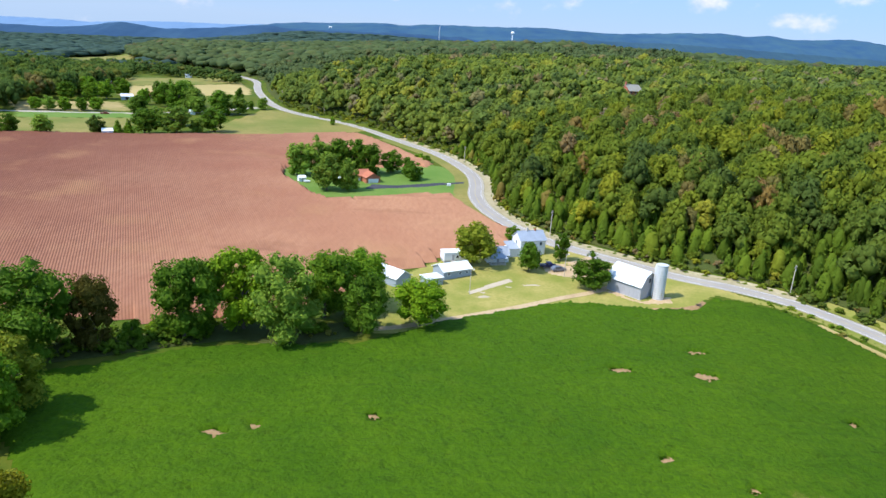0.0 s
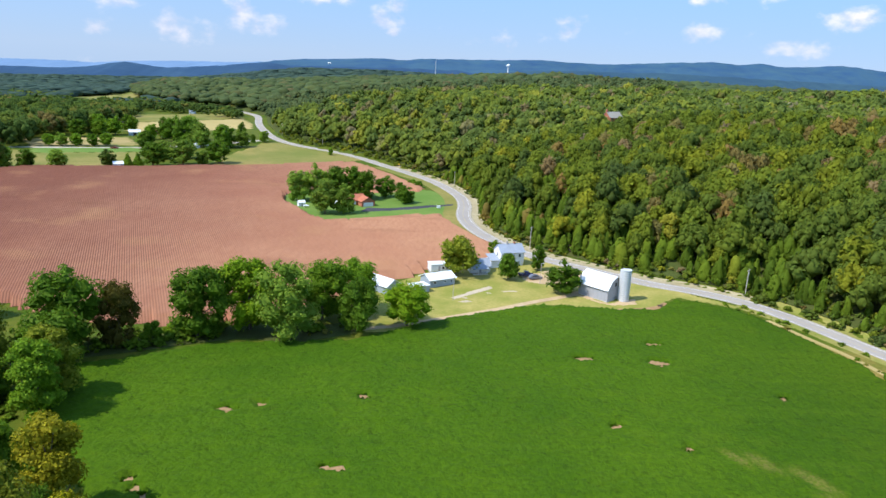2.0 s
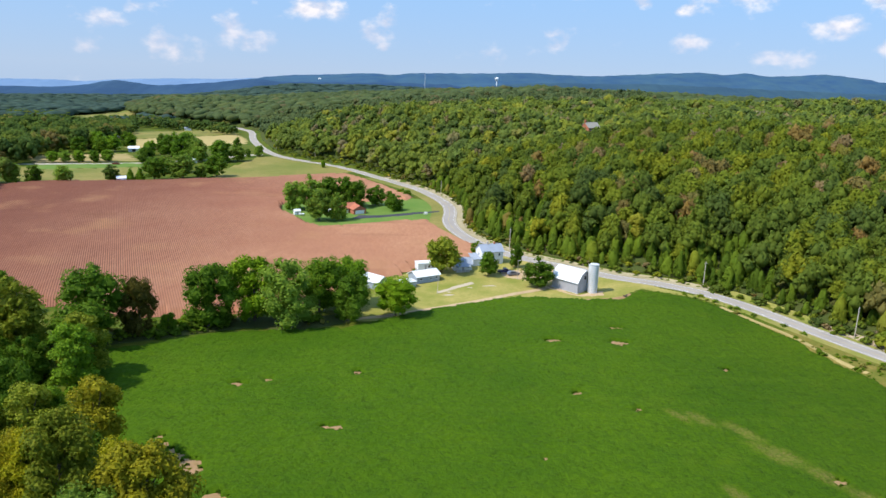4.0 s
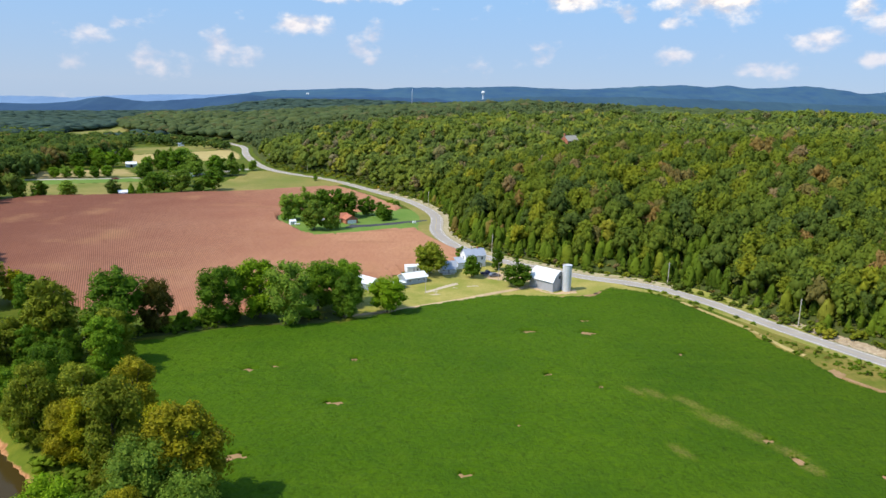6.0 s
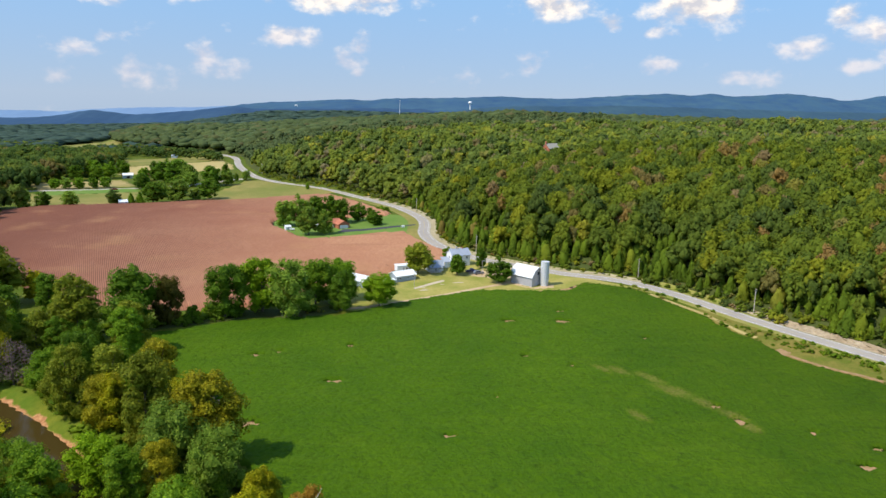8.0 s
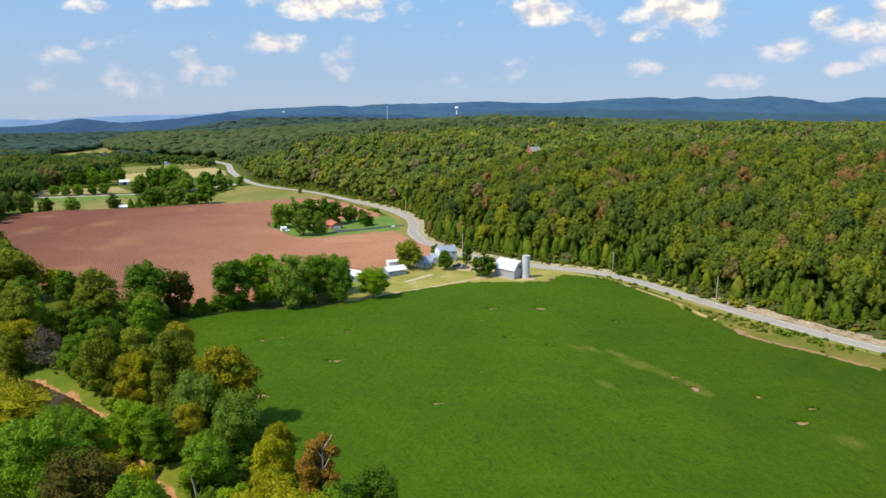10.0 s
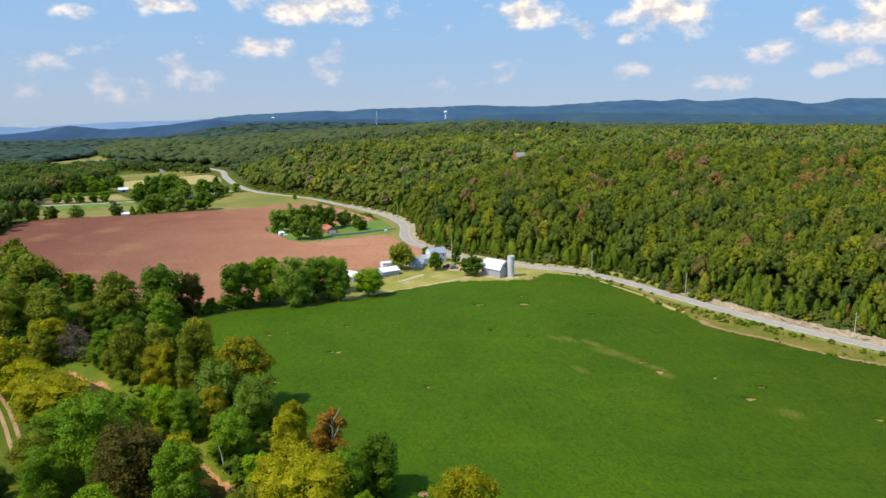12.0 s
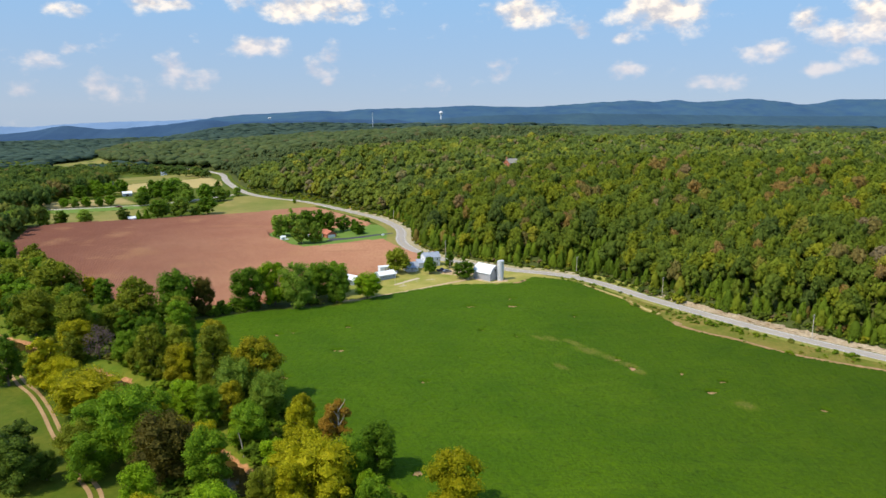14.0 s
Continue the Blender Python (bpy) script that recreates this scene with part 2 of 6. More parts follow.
BARE_SOIL = two_scale("patchy_soil", (0.42, 0.25, 0.14), (0.24, 0.18, 0.06), (0.34, 0.19, 0.10), 0.5, 2.0, 0.95, 0.6, 0.1)
DIRT = two_scale("bare_dirt", (0.48, 0.34, 0.19), (0.58, 0.43, 0.26), (0.40, 0.27, 0.14), 0.2, 1.5, 0.95, 0.5, 0.1)
ROCK = two_scale("limestone_cut", (0.36, 0.27, 0.165), (0.50, 0.40, 0.27), (0.20, 0.14, 0.08), 0.15, 0.9, 0.9, 1.0, 0.4)
SANDY_BANK = two_scale("sandy_bank", (0.38, 0.31, 0.18), (0.50, 0.42, 0.28), (0.24, 0.22, 0.08), 0.12, 0.9, 0.95, 0.9, 0.3)
ASPHALT = two_scale("old_asphalt", (0.35, 0.315, 0.28), (0.41, 0.37, 0.325), (0.30, 0.27, 0.235), 0.1, 2.0, 0.9, 0.3, 0.02)
GRAVEL = two_scale("pale_shoulder", (0.40, 0.36, 0.29), (0.47, 0.42, 0.34), (0.32, 0.28, 0.21), 0.2, 2.0, 0.95, 0.4, 0.05)
DRIVE = two_scale("dark_asphalt", (0.055, 0.055, 0.065), (0.075, 0.075, 0.09), (0.05, 0.05, 0.06), 0.2, 2.0, 0.9, 0.3, 0.02)
BEANS = two_scale("soybean_leaves", (0.046, 0.105, 0.0014), (0.070, 0.135, 0.0018), (0.025, 0.066, 0.001), 0.03, 1.0, 0.95, 1.0, 0.5)
# thin yellow stands in the soybeans: x, y, half length, half width
YELLOWED = [(67.4, 106.3, 6.8, 2.9), (74.6, 100.7, 8.1, 2.9), (79.2, 90.9, 7.4, 3.0), (83.7, 82.9, 7.4, 3.3), (87.8, 75.4, 6.8, 3.4), (88.7, 68.6, 4.9, 3.0), (63.9, 75.6, 5.4, 2.6), (111.1, 38.4, 5.4, 4.1), (77.2, 91.0, 9.5, 3.4), (62.9, 107.6, 5.4, 2.3)]


def bean_streaks(m):
    """Drills, leaf flecks and gaps running with the sowing, and thin yellow stands."""
    nt = m.node_tree
    N, L = nt.nodes.new, nt.links.new
    bs = nt.nodes["Principled BSDF"]
    old = bs.inputs["Base Color"].links[0].from_socket
    for scale, stretch, turn, lo, most, tone in ((0.30, (0.05, 1, 1), -40, 0.57, 0.30, (0.083, 0.150, 0.004)), (0.16, (0.12, 1, 1), 35, 0.58, 0.35, (0.086, 0.150, 0.005)), (0.11, None, 0, 0.55, 0.45, (0.074, 0.128, 0.003)), (2.6, None, 0, 0.60, 0.6, (0.095, 0.175, 0.004))):
        f = ramp_node(nt, noise_node(nt, scale, 5, 0.6, stretch, radians(turn)), [(lo, (0, 0, 0)), (lo + 0.16, (most,) * 3)])
        old = mixed(nt, f, old, tone)
    for scale, stretch, turn, lo, tone in ((0.8, None, 0, 0.34, 0.7), (0.5, (0.5, 1, 1), -24, 0.33, 0.76)):
        dark = ramp_node(nt, noise_node(nt, scale, 5, 0.7, stretch, radians(turn)), [(lo, (tone,) * 3), (lo + 0.1, (1, 1, 1))])
        old = mixed(nt, 1.0, old, dark, "MULTIPLY")
    co = N("ShaderNodeTexCoord")
    # lens falloff painted into the leaf colour, darker towards the road
    sx, vignette = N("ShaderNodeSeparateXYZ"), N("ShaderNodeMapRange")
    L(co.outputs["Object"], sx.inputs[0]); L(sx.outputs["X"], vignette.inputs[0])
    vignette.inputs["From Min"].default_value, vignette.inputs["From Max"].default_value = 50.0, 150.0
    old = mixed(nt, 1.0, old, ramp_node(nt, vignette.outputs[0], [(0.0, (1, 1, 1)), (1.0, (0.84, 0.78, 0.75))]), "MULTIPLY")
    total = None
    for x, y, ra, rb in YELLOWED:
        mp, ln, mr = N("ShaderNodeMapping"), N("ShaderNodeVectorMath"), N("ShaderNodeMapRange")
        mp.vector_type = "TEXTURE"
        mp.inputs["Location"].default_value, mp.inputs["Rotation"].default_value, mp.inputs["Scale"].default_value = (x, y, 0), (0, 0, radians(-61)), (ra, rb, 40)
        L(co.outputs["Object"], mp.inputs[0]); L(mp.outputs[0], ln.inputs[0])
        ln.operation, mr.interpolation_type = "LENGTH", "SMOOTHSTEP"
        mr.inputs["From Min"].default_value, mr.inputs["From Max"].default_value = 0.1, 2.0
        mr.inputs["To Min"].default_value, mr.inputs["To Max"].default_value = 1.0, 0.0
        L(ln.outputs["Value"], mr.inputs[0])
        if total is None:
            total = mr.outputs[0]
        else:
            mx = N("ShaderNodeMath"); mx.operation = "MAXIMUM"
            L(total, mx.inputs[0]); L(mr.outputs[0], mx.inputs[1])
            total = mx.outputs[0]
    for scale, rough, a, most, tone in ((0.35, 0.65, 0.27, 0.45, (0.10, 0.14, 0.006)), (1.5, 0.85, 0.40, 0.6, (0.22, 0.165, 0.05))):
        ma = N("ShaderNodeMath"); ma.operation = "MULTIPLY"
        L(total, ma.inputs[0]); L(noise_node(nt, scale, 5, rough), ma.inputs[1])
        old = mixed(nt, ramp_node(nt, ma.outputs[0], [(a, (0, 0, 0)), (a + 0.2, (most,) * 3)]), old, tone)
    L(old, bs.inputs["Base Color"])


bean_streaks(BEANS)
WEEDS = two_scale("rank_weeds", (0.13, 0.155, 0.018), (0.27, 0.20, 0.05), (0.10, 0.115, 0.016), 0.13, 0.9, 0.9, 1.0, 0.4)
MOWN_VERGE = two_scale("mown_verge_grass", (0.20, 0.23, 0.035), (0.34, 0.28, 0.09), (0.17, 0.20, 0.035), 0.08, 0.9, 0.9, 0.5, 0.1)
BARK = two_scale("tree_bark", (0.12, 0.095, 0.07), (0.17, 0.14, 0.11), (0.07, 0.055, 0.04), 0.5, 3.0, 0.95, 0.7, 0.05)
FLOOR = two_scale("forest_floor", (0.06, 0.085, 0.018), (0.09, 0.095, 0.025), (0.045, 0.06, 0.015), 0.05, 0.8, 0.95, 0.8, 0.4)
GALV = plain("galvanised_steel", (0.66, 0.66, 0.66), 0.5, 0.12, 0.12, 0.6, (1, 1, 0.1))
WHITE_ROOF = plain("white_metal_roof", (0.80, 0.82, 0.82), 0.45, 0.0, 0.05, 0.4)
GREY_WALL = plain("weathered_steel_siding", (0.40, 0.40, 0.43), 0.65, 0.1, 0.22, 0.5, (1, 1, 0.25))
BLUE_GREY = plain("blue_grey_siding", (0.33, 0.38, 0.43), 0.6, 0.0, 0.12, 0.6)
WHITE_WALL = plain("white_siding", (0.76, 0.77, 0.78), 0.6, 0.0, 0.06, 0.6)
SLATE_ROOF = plain("grey_shingles", (0.34, 0.38, 0.44), 0.8, 0.0, 0.18, 1.0)
RED_ROOF = plain("red_brown_shingles", (0.47, 0.17, 0.10), 0.8, 0.0, 0.15, 0.8)
BRICK = plain("red_brick_wall", (0.46, 0.17, 0.10), 0.85, 0.0, 0.2, 1.0)
DARK_GAP = plain("dark_opening", (0.03, 0.03, 0.035), 0.5, 0.0, 0.2)
GLASS = plain("window_glass", (0.06, 0.08, 0.10), 0.08, 0.0, 0.2)
CONCRETE = plain("pale_concrete", (0.56, 0.50, 0.42), 0.9, 0.0, 0.12, 0.8)
WOOD_POLE = plain("grey_pole_wood", (0.52, 0.45, 0.37), 0.9, 0.0, 0.15, 1.5)
PAINT_WHITE = plain("white_paint", (0.8, 0.8, 0.8), 0.5, 0.0, 0.04)
PAINT_YELLOW = plain("yellow_paint", (0.75, 0.50, 0.06), 0.5, 0.0, 0.05)
FADED_YELLOW = plain("faded_yellow_paint", (0.50, 0.40, 0.20), 0.8, 0.0, 0.2)
CAR_BLUE = plain("dark_blue_car_paint", (0.03, 0.035, 0.10), 0.25, 0.2, 0.08)
CAR_GREY = plain("grey_car_paint", (0.20, 0.22, 0.27), 0.3, 0.3, 0.08)
CAR_RED = plain("dark_red_paint", (0.25, 0.04, 0.03), 0.4, 0.1, 0.1)
RUBBER = plain("tyre_rubber", (0.03, 0.03, 0.03), 0.85, 0.0, 0.1)
STEEL = plain("dull_steel", (0.45, 0.46, 0.48), 0.45, 0.7, 0.1)

LEAF = {
    "deep green": leaf_material("leaf_deep_green", (0.060, 0.123, 0.008), (0.089, 0.171, 0.009), (0.146, 0.253, 0.017)),
    "mid green": leaf_material("leaf_mid_green", (0.098, 0.189, 0.010), (0.142, 0.257, 0.013), (0.233, 0.353, 0.018)),
    "bright green": leaf_material("leaf_bright_green", (0.136, 0.246, 0.008), (0.201, 0.336, 0.011), (0.327, 0.455, 0.018)),
    "blue-green": leaf_material("leaf_blue_green", (0.122, 0.216, 0.020), (0.170, 0.268, 0.028), (0.287, 0.385, 0.043)),
    "olive green": leaf_material("leaf_olive", (0.129, 0.170, 0.011), (0.189, 0.224, 0.015), (0.316, 0.335, 0.027)),
    "yellow-green": leaf_material("leaf_yellow_green", (0.223, 0.228, 0.007), (0.329, 0.320, 0.008), (0.527, 0.463, 0.017)),
    "golden olive": leaf_material("leaf_golden", (0.193, 0.184, 0.008), (0.290, 0.266, 0.012), (0.454, 0.396, 0.020)),
    "rusty orange": leaf_material("leaf_rusty", (0.26, 0.155, 0.016), (0.36, 0.19, 0.022), (0.46, 0.30, 0.045)),
    "brownish green": leaf_material("leaf_brownish", (0.085, 0.078, 0.012), (0.125, 0.108, 0.016), (0.195, 0.160, 0.028)),
    "dark cedar green": leaf_material("leaf_cedar", (0.039, 0.068, 0.007), (0.055, 0.091, 0.008), (0.097, 0.143, 0.012), 0.1),
    "bare grey": leaf_material("bare_twigs", (0.150, 0.100, 0.085), (0.180, 0.125, 0.105), (0.240, 0.170, 0.140), 0.05),
}
WOODS = forest_material("woods_leaves", [(0.0, (0.090, 0.132, 0.031)), (0.22, (0.130, 0.180, 0.027)), (0.45, (0.177, 0.225, 0.023)), (0.68, (0.240, 0.265, 0.022)), (0.80, (0.347, 0.334, 0.026)), (0.86, (0.232, 0.203, 0.061)), (0.94, (0.326, 0.203, 0.055)), (1.0, (0.265, 0.214, 0.116))])
# woods_leaves again, paler and bluer: slight air haze mixed into the colours
UPLAND_HAZE_WOODS = forest_material("upland_leaves_hazed", [(0.0, (0.117, 0.166, 0.044)), (0.25, (0.164, 0.219, 0.042)), (0.5, (0.216, 0.267, 0.039)), (0.72, (0.282, 0.307, 0.039)), (0.82, (0.339, 0.331, 0.044)), (0.87, (0.233, 0.224, 0.085)), (0.94, (0.285, 0.224, 0.089)), (1.0, (0.264, 0.236, 0.120))])
UNDERGROWTH = forest_material("undergrowth_leaves", [(0.0, (0.10, 0.17, 0.015)), (0.5, (0.16, 0.25, 0.018)), (0.8, (0.24, 0.32, 0.02)), (1.0, (0.26, 0.22, 0.05))])
# cool leaf tones with the haze of distance painted in
FAR_HAZE_WOODS = forest_material("far_woods_hazed", [(0.0, (0.104, 0.149, 0.056)), (0.45, (0.124, 0.166, 0.059)), (0.85, (0.148, 0.180, 0.059)), (1.0, (0.172, 0.149, 0.066))])
CEDARS = forest_material("cedar_leaves", [(0.0, (0.090, 0.147, 0.015)), (0.3, (0.133, 0.202, 0.018)), (0.7, (0.186, 0.257, 0.020)), (0.86, (0.240, 0.273, 0.025)), (1.0, (0.288, 0.186, 0.059))])
VALLEY_WOODS = forest_material("valley_leaves", [(0.0, (0.071, 0.121, 0.028)), (0.3, (0.103, 0.161, 0.032)), (0.6, (0.144, 0.201, 0.032)), (0.8, (0.196, 0.230, 0.034)), (1.0, (0.230, 0.184, 0.057))])
# stronger blue haze painted into the leaves of the farthest woods
HAZY_WOODS = forest_material("distant_woods_hazed", [(0.0, (0.072, 0.123, 0.094)), (0.5, (0.084, 0.136, 0.099)), (1.0, (0.099, 0.149, 0.094))])


# ---- the lie of the land ----
ROAD = [(325, -210), (283, -105), (237, -20), (207, 32), (191, 56), (178.5, 72.5), (164.5, 90.5), (153, 107), (140.5, 127.5), (128.5, 149.5), (119.5, 168.5), (111.5, 186), (101, 202), (88, 212),
        (74, 219), (60, 230), (46, 241), (36, 251), (26.8, 265.5), (19.5, 283), (15.2, 300), (13.6, 318), (14.5, 340), (13, 362), (6, 388), (-5, 415), (-19, 438), (-34, 462)]
ROAD_FAR = [(-54, 494), (-77, 522), (-104, 545), (-127, 572), (-147, 612), (-172, 680), (-188, 735), (-198, 775), (-213, 812), (-245, 853), (-300, 900)]
TOE = [(-370, 940), (-440, 1010), (-500, 1150), (-540, 1500), (-600, 2300), (-700, 5000)]
TRACK = [(-127, 93), (-113, 73), (-103.4, 61.8), (-93.2, 46.7), (-83.8, 31.5), (-75.8, 20.5), (-66.9, 6.6), (-61.5, -1.7), (-56, -16), (-40, -58), (-46, -100), (-70, -170), (-130, -290), (-240, -430)]
CREEK = [(-210, 190), (-160, 135), (-135, 115), (-112, 95), (-97, 80), (-86, 72), (-74, 62), (-62, 48), (-50, 31), (-40, 18), (-31, 5), (-24, -12), (-20, -35), (-22, -80), (-40, -160), (-90, -290), (-190, -450)]


def smooth_line(pts, n=6):
    """Catmull-Rom through pts."""
    p = np.array([pts[0]] + list(pts) + [pts[-1]], float)
    out = []
    for i in range(1, len(p) - 2):
        for k in range(n):
            t = k / n
            out.append(0.5 * (2 * p[i] + (p[i + 1] - p[i - 1]) * t + (2 * p[i - 1] - 5 * p[i] + 4 * p[i + 1] - p[i + 2]) * t * t
                              + (3 * p[i] - p[i - 1] - 3 * p[i + 1] + p[i + 2]) * t ** 3))
    out.append(p[-2])
    return np.array(out)


def line_distance(x, y, line):
    """Distance from a polyline, with its sign: plus on the right of the way it runs."""
    x, y = np.asarray(x, float), np.asarray(y, float)
    best, sign = np.full(x.shape, 1e9), np.ones(x.shape)
    for (ax, ay), (bx, by) in zip(line[:-1], line[1:]):
        dx, dy = bx - ax, by - ay
        t = np.clip(((x - ax) * dx + (y - ay) * dy) / (dx * dx + dy * dy + 1e-9), 0, 1)
        d = np.hypot(x - ax - t * dx, y - ay - t * dy)
        near = d < best
        best = np.where(near, d, best)
        sign = np.where(near, np.where(dx * (y - ay) - dy * (x - ax) > 0, -1.0, 1.0), sign)
    return best * sign


HILL_LINE = np.array(ROAD + ROAD_FAR + TOE, float)
CREEK_LINE = smooth_line(CREEK, 4)


def wave(x, y, s, seed=0.0):
    return (np.sin(x / s * 1.0 + seed) * np.cos(y / s * 1.13 - seed) + 0.5 * np.sin(x / s * 2.3 + y / s * 1.7 + 2 * seed) + 0.3 * np.cos(x / s * 3.9 - y / s * 4.3 + seed)) / 1.8


def terrain(x, y):
    x, y = np.asarray(x, float), np.asarray(y, float)
    d = line_distance(x, y, HILL_LINE)
    z = np.where(d < 0, 2.2 * np.exp(-(d / 42.0) ** 2), 2.2)
    dd = np.maximum(d - 7.0, 0)
    fall = (1 - 0.85 * np.clip((y - 950) / 1500, 0, 1)) * (1 - 0.52 * np.clip((-x + 150) / 450, 0, 1) * np.clip((y - 550) / 400, 0, 1))
    z = z + (47 * fall + 6 * wave(x, y, 160, 1.0)) * (1 - np.exp(-dd / 112.0)) + np.minimum(dd / 40, 1) * 3.2 * wave(x, y, 45, 2.0)
    far = np.clip((y - 600) / 1500, 0, 1)
    z = z - 28 * np.clip((y - 1100) / 1200, 0, 1) * (d < 0)
    z = z - far * 0.034 * np.maximum(-x - 150, 0) * (d < 0) 
    c = np.abs(line_distance(x, y, CREEK_LINE))
    pool = np.abs(line_distance(x, y, ((-100, 83), (-84, 70), (-68, 54))))
    z = z - np.maximum(3.2 * np.exp(-(c / 5.0) ** 4), 3.2 * np.exp(-(pool / 7.5) ** 6))
    field = (d < -15) & (c > 14)
    z = z + np.where(field, 0.35 * wave(x, y, 27, 3.0), 0)
    return z


def ground_at(x, y):
    return float(terrain(np.array([x]), np.array([y]))[0])


# ---- builders ----
def link_mesh(name, verts, faces, material, parent=None, label="", smooth=False):
    me = bpy.data.meshes.new(name)
    me.from_pydata(np.asarray(verts).tolist() if not isinstance(verts, list) else verts, [], np.asarray(faces).tolist() if not isinstance(faces, list) else faces)
    if material:
        me.materials.append(material)
    if smooth:
        me.shade_smooth()
    me.update()
    ob = new(name, me)
    if parent:
        ob.parent = parent
    if label:
        ob["label"] = label
    return ob


def part(name, bm, material, parent=None, label="", smooth=False):
    me = bpy.data.meshes.new(name)
    bm.to_mesh(me)
    bm.free()
    if material:
        me.materials.append(material)
    if smooth:
        me.shade_smooth()
    ob = new(name, me)
    if parent:
        ob.parent = parent
    if label:
        ob["label"] = label
    return ob


def box(bm, x0, y0, z0, x1, y1, z1, bevel=0.0):
    vs = [bm.verts.new(p) for p in ((x0, y0, z0), (x1, y0, z0), (x1, y1, z0), (x0, y1, z0), (x0, y0, z1), (x1, y0, z1), (x1, y1, z1), (x0, y1, z1))]
    fs = [bm.faces.new([vs[i] for i in f]) for f in ((3, 2, 1, 0), (4, 5, 6, 7), (0, 1, 5, 4), (1, 2, 6, 5), (2, 3, 7, 6), (3, 0, 4, 7))]
    if bevel:
        es = {e for f in fs for e in f.edges}
        bmesh.ops.bevel(bm, geom=list(es), offset=bevel, segments=1, affect="EDGES")
    return bm


def boxes(*rows, bevel=0.0):
    bm = bmesh.new()
    for r in rows:
        box(bm, *r, bevel=bevel)
    return bm


def tube(bm, p, q, r0, r1, n=8, cap=True):
    p, q = Vector(p), Vector(q)
    m = (q - p).to_track_quat("Z", "Y").to_matrix()
    a = [bm.verts.new(p + m @ Vector((r0 * math.cos(2 * math.pi * k / n), r0 * math.sin(2 * math.pi * k / n), 0))) for k in range(n)]
    b = [bm.verts.new(q + m @ Vector((r1 * math.cos(2 * math.pi * k / n), r1 * math.sin(2 * math.pi * k / n), 0))) for k in range(n)]
    for k in range(n):
        bm.faces.new((a[k], a[(k + 1) % n], b[(k + 1) % n], b[k]))
    if cap:
        bm.faces.new(a[::-1]); bm.faces.new(b)
    return bm


def prism(bm, outline, y0, y1):
    """An outline in x and z, carried from y0 to y1."""
    a = [bm.verts.new((x, y0, z)) for x, z in outline]
    b = [bm.verts.new((x, y1, z)) for x, z in outline]
    n = len(outline)
    for k in range(n):
        bm.faces.new((a[k], a[(k + 1) % n], b[(k + 1) % n], b[k]))
    bm.faces.new(a[::-1]); bm.faces.new(b)
    bmesh.ops.recalc_face_normals(bm, faces=bm.faces)
    return bm


def thing(name, x, y, turn=0.0, label="", category="", group="", z=None, size=1.0):
    e = new(name)
    e.matrix_basis = Matrix.LocRotScale((x, y, ground_at(x, y) if z is None else z), Euler((0, 0, radians(turn))), (size,) * 3)
    return tagged(e, label, category, group)


def inside(px, py, poly):
    hit = np.zeros(px.shape, bool)
    n = len(poly)
    for i in range(n):
        (x0, y0), (x1, y1) = poly[i], poly[(i + 1) % n]
        if y0 == y1:
            continue
        cut = (py < y0) != (py < y1)
        hit ^= cut & (px < (x1 - x0) * (py - y0) / (y1 - y0) + x0)
    return hit


def sheet(name, poly, du, dv, turn, top, material, kind="structure", label="", category="", holes=(), edge_drop=None):
    """A field-like sheet over a polygon: a grid of du by dv turned by degrees, whose height over the land is top(x, y, i, j)."""
    u = np.array((math.cos(radians(turn)), math.sin(radians(turn))))
    v = np.array((-u[1], u[0]))
    P = np.array(poly, float)
    a, b = P @ u, P @ v
    i0, i1, j0, j1 = int(a.min() / du) - 1, int(a.max() / du) + 2, int(b.min() / dv) - 1, int(b.max() / dv) + 2
    I, J = np.meshgrid(np.arange(i0, i1), np.arange(j0, j1), indexing="ij")
    X, Y = I * du * u[0] + J * dv * v[0], I * du * u[1] + J * dv * v[1]
    cx, cy = X[:-1, :-1] + (du * u[0] + dv * v[0]) / 2, Y[:-1, :-1] + (du * u[1] + dv * v[1]) / 2
    wob = 0.6 * wave(cx, cy, 2.1, 4.0)
    F = inside(cx + wob, cy + wob, poly)
    for h in holes:
        F &= ~inside(cx + wob, cy - wob, h)
    full = np.zeros(I.shape, int)
    for sx in (0, 1):
        for sy in (0, 1):
            full[sx:I.shape[0] - 1 + sx, sy:I.shape[1] - 1 + sy] += F
    used = full > 0
    idx = -np.ones(I.shape, int)
    idx[used] = np.arange(used.sum())
    x, y = X[used], Y[used]
    z = terrain(x, y)
    h = top(x, y, I[used], J[used])
    z = z + np.where(full[used] == 4, h, (0.02 if edge_drop is None else edge_drop))
    fi, fj = np.nonzero(F)
    faces = np.stack([idx[fi, fj], idx[fi + 1, fj], idx[fi + 1, fj + 1], idx[fi, fj + 1]], 1)
    ob = link_mesh(name, np.stack([x, y, z], 1), faces, material, smooth=True)
    return tagged(ob, label, category, kind=kind)


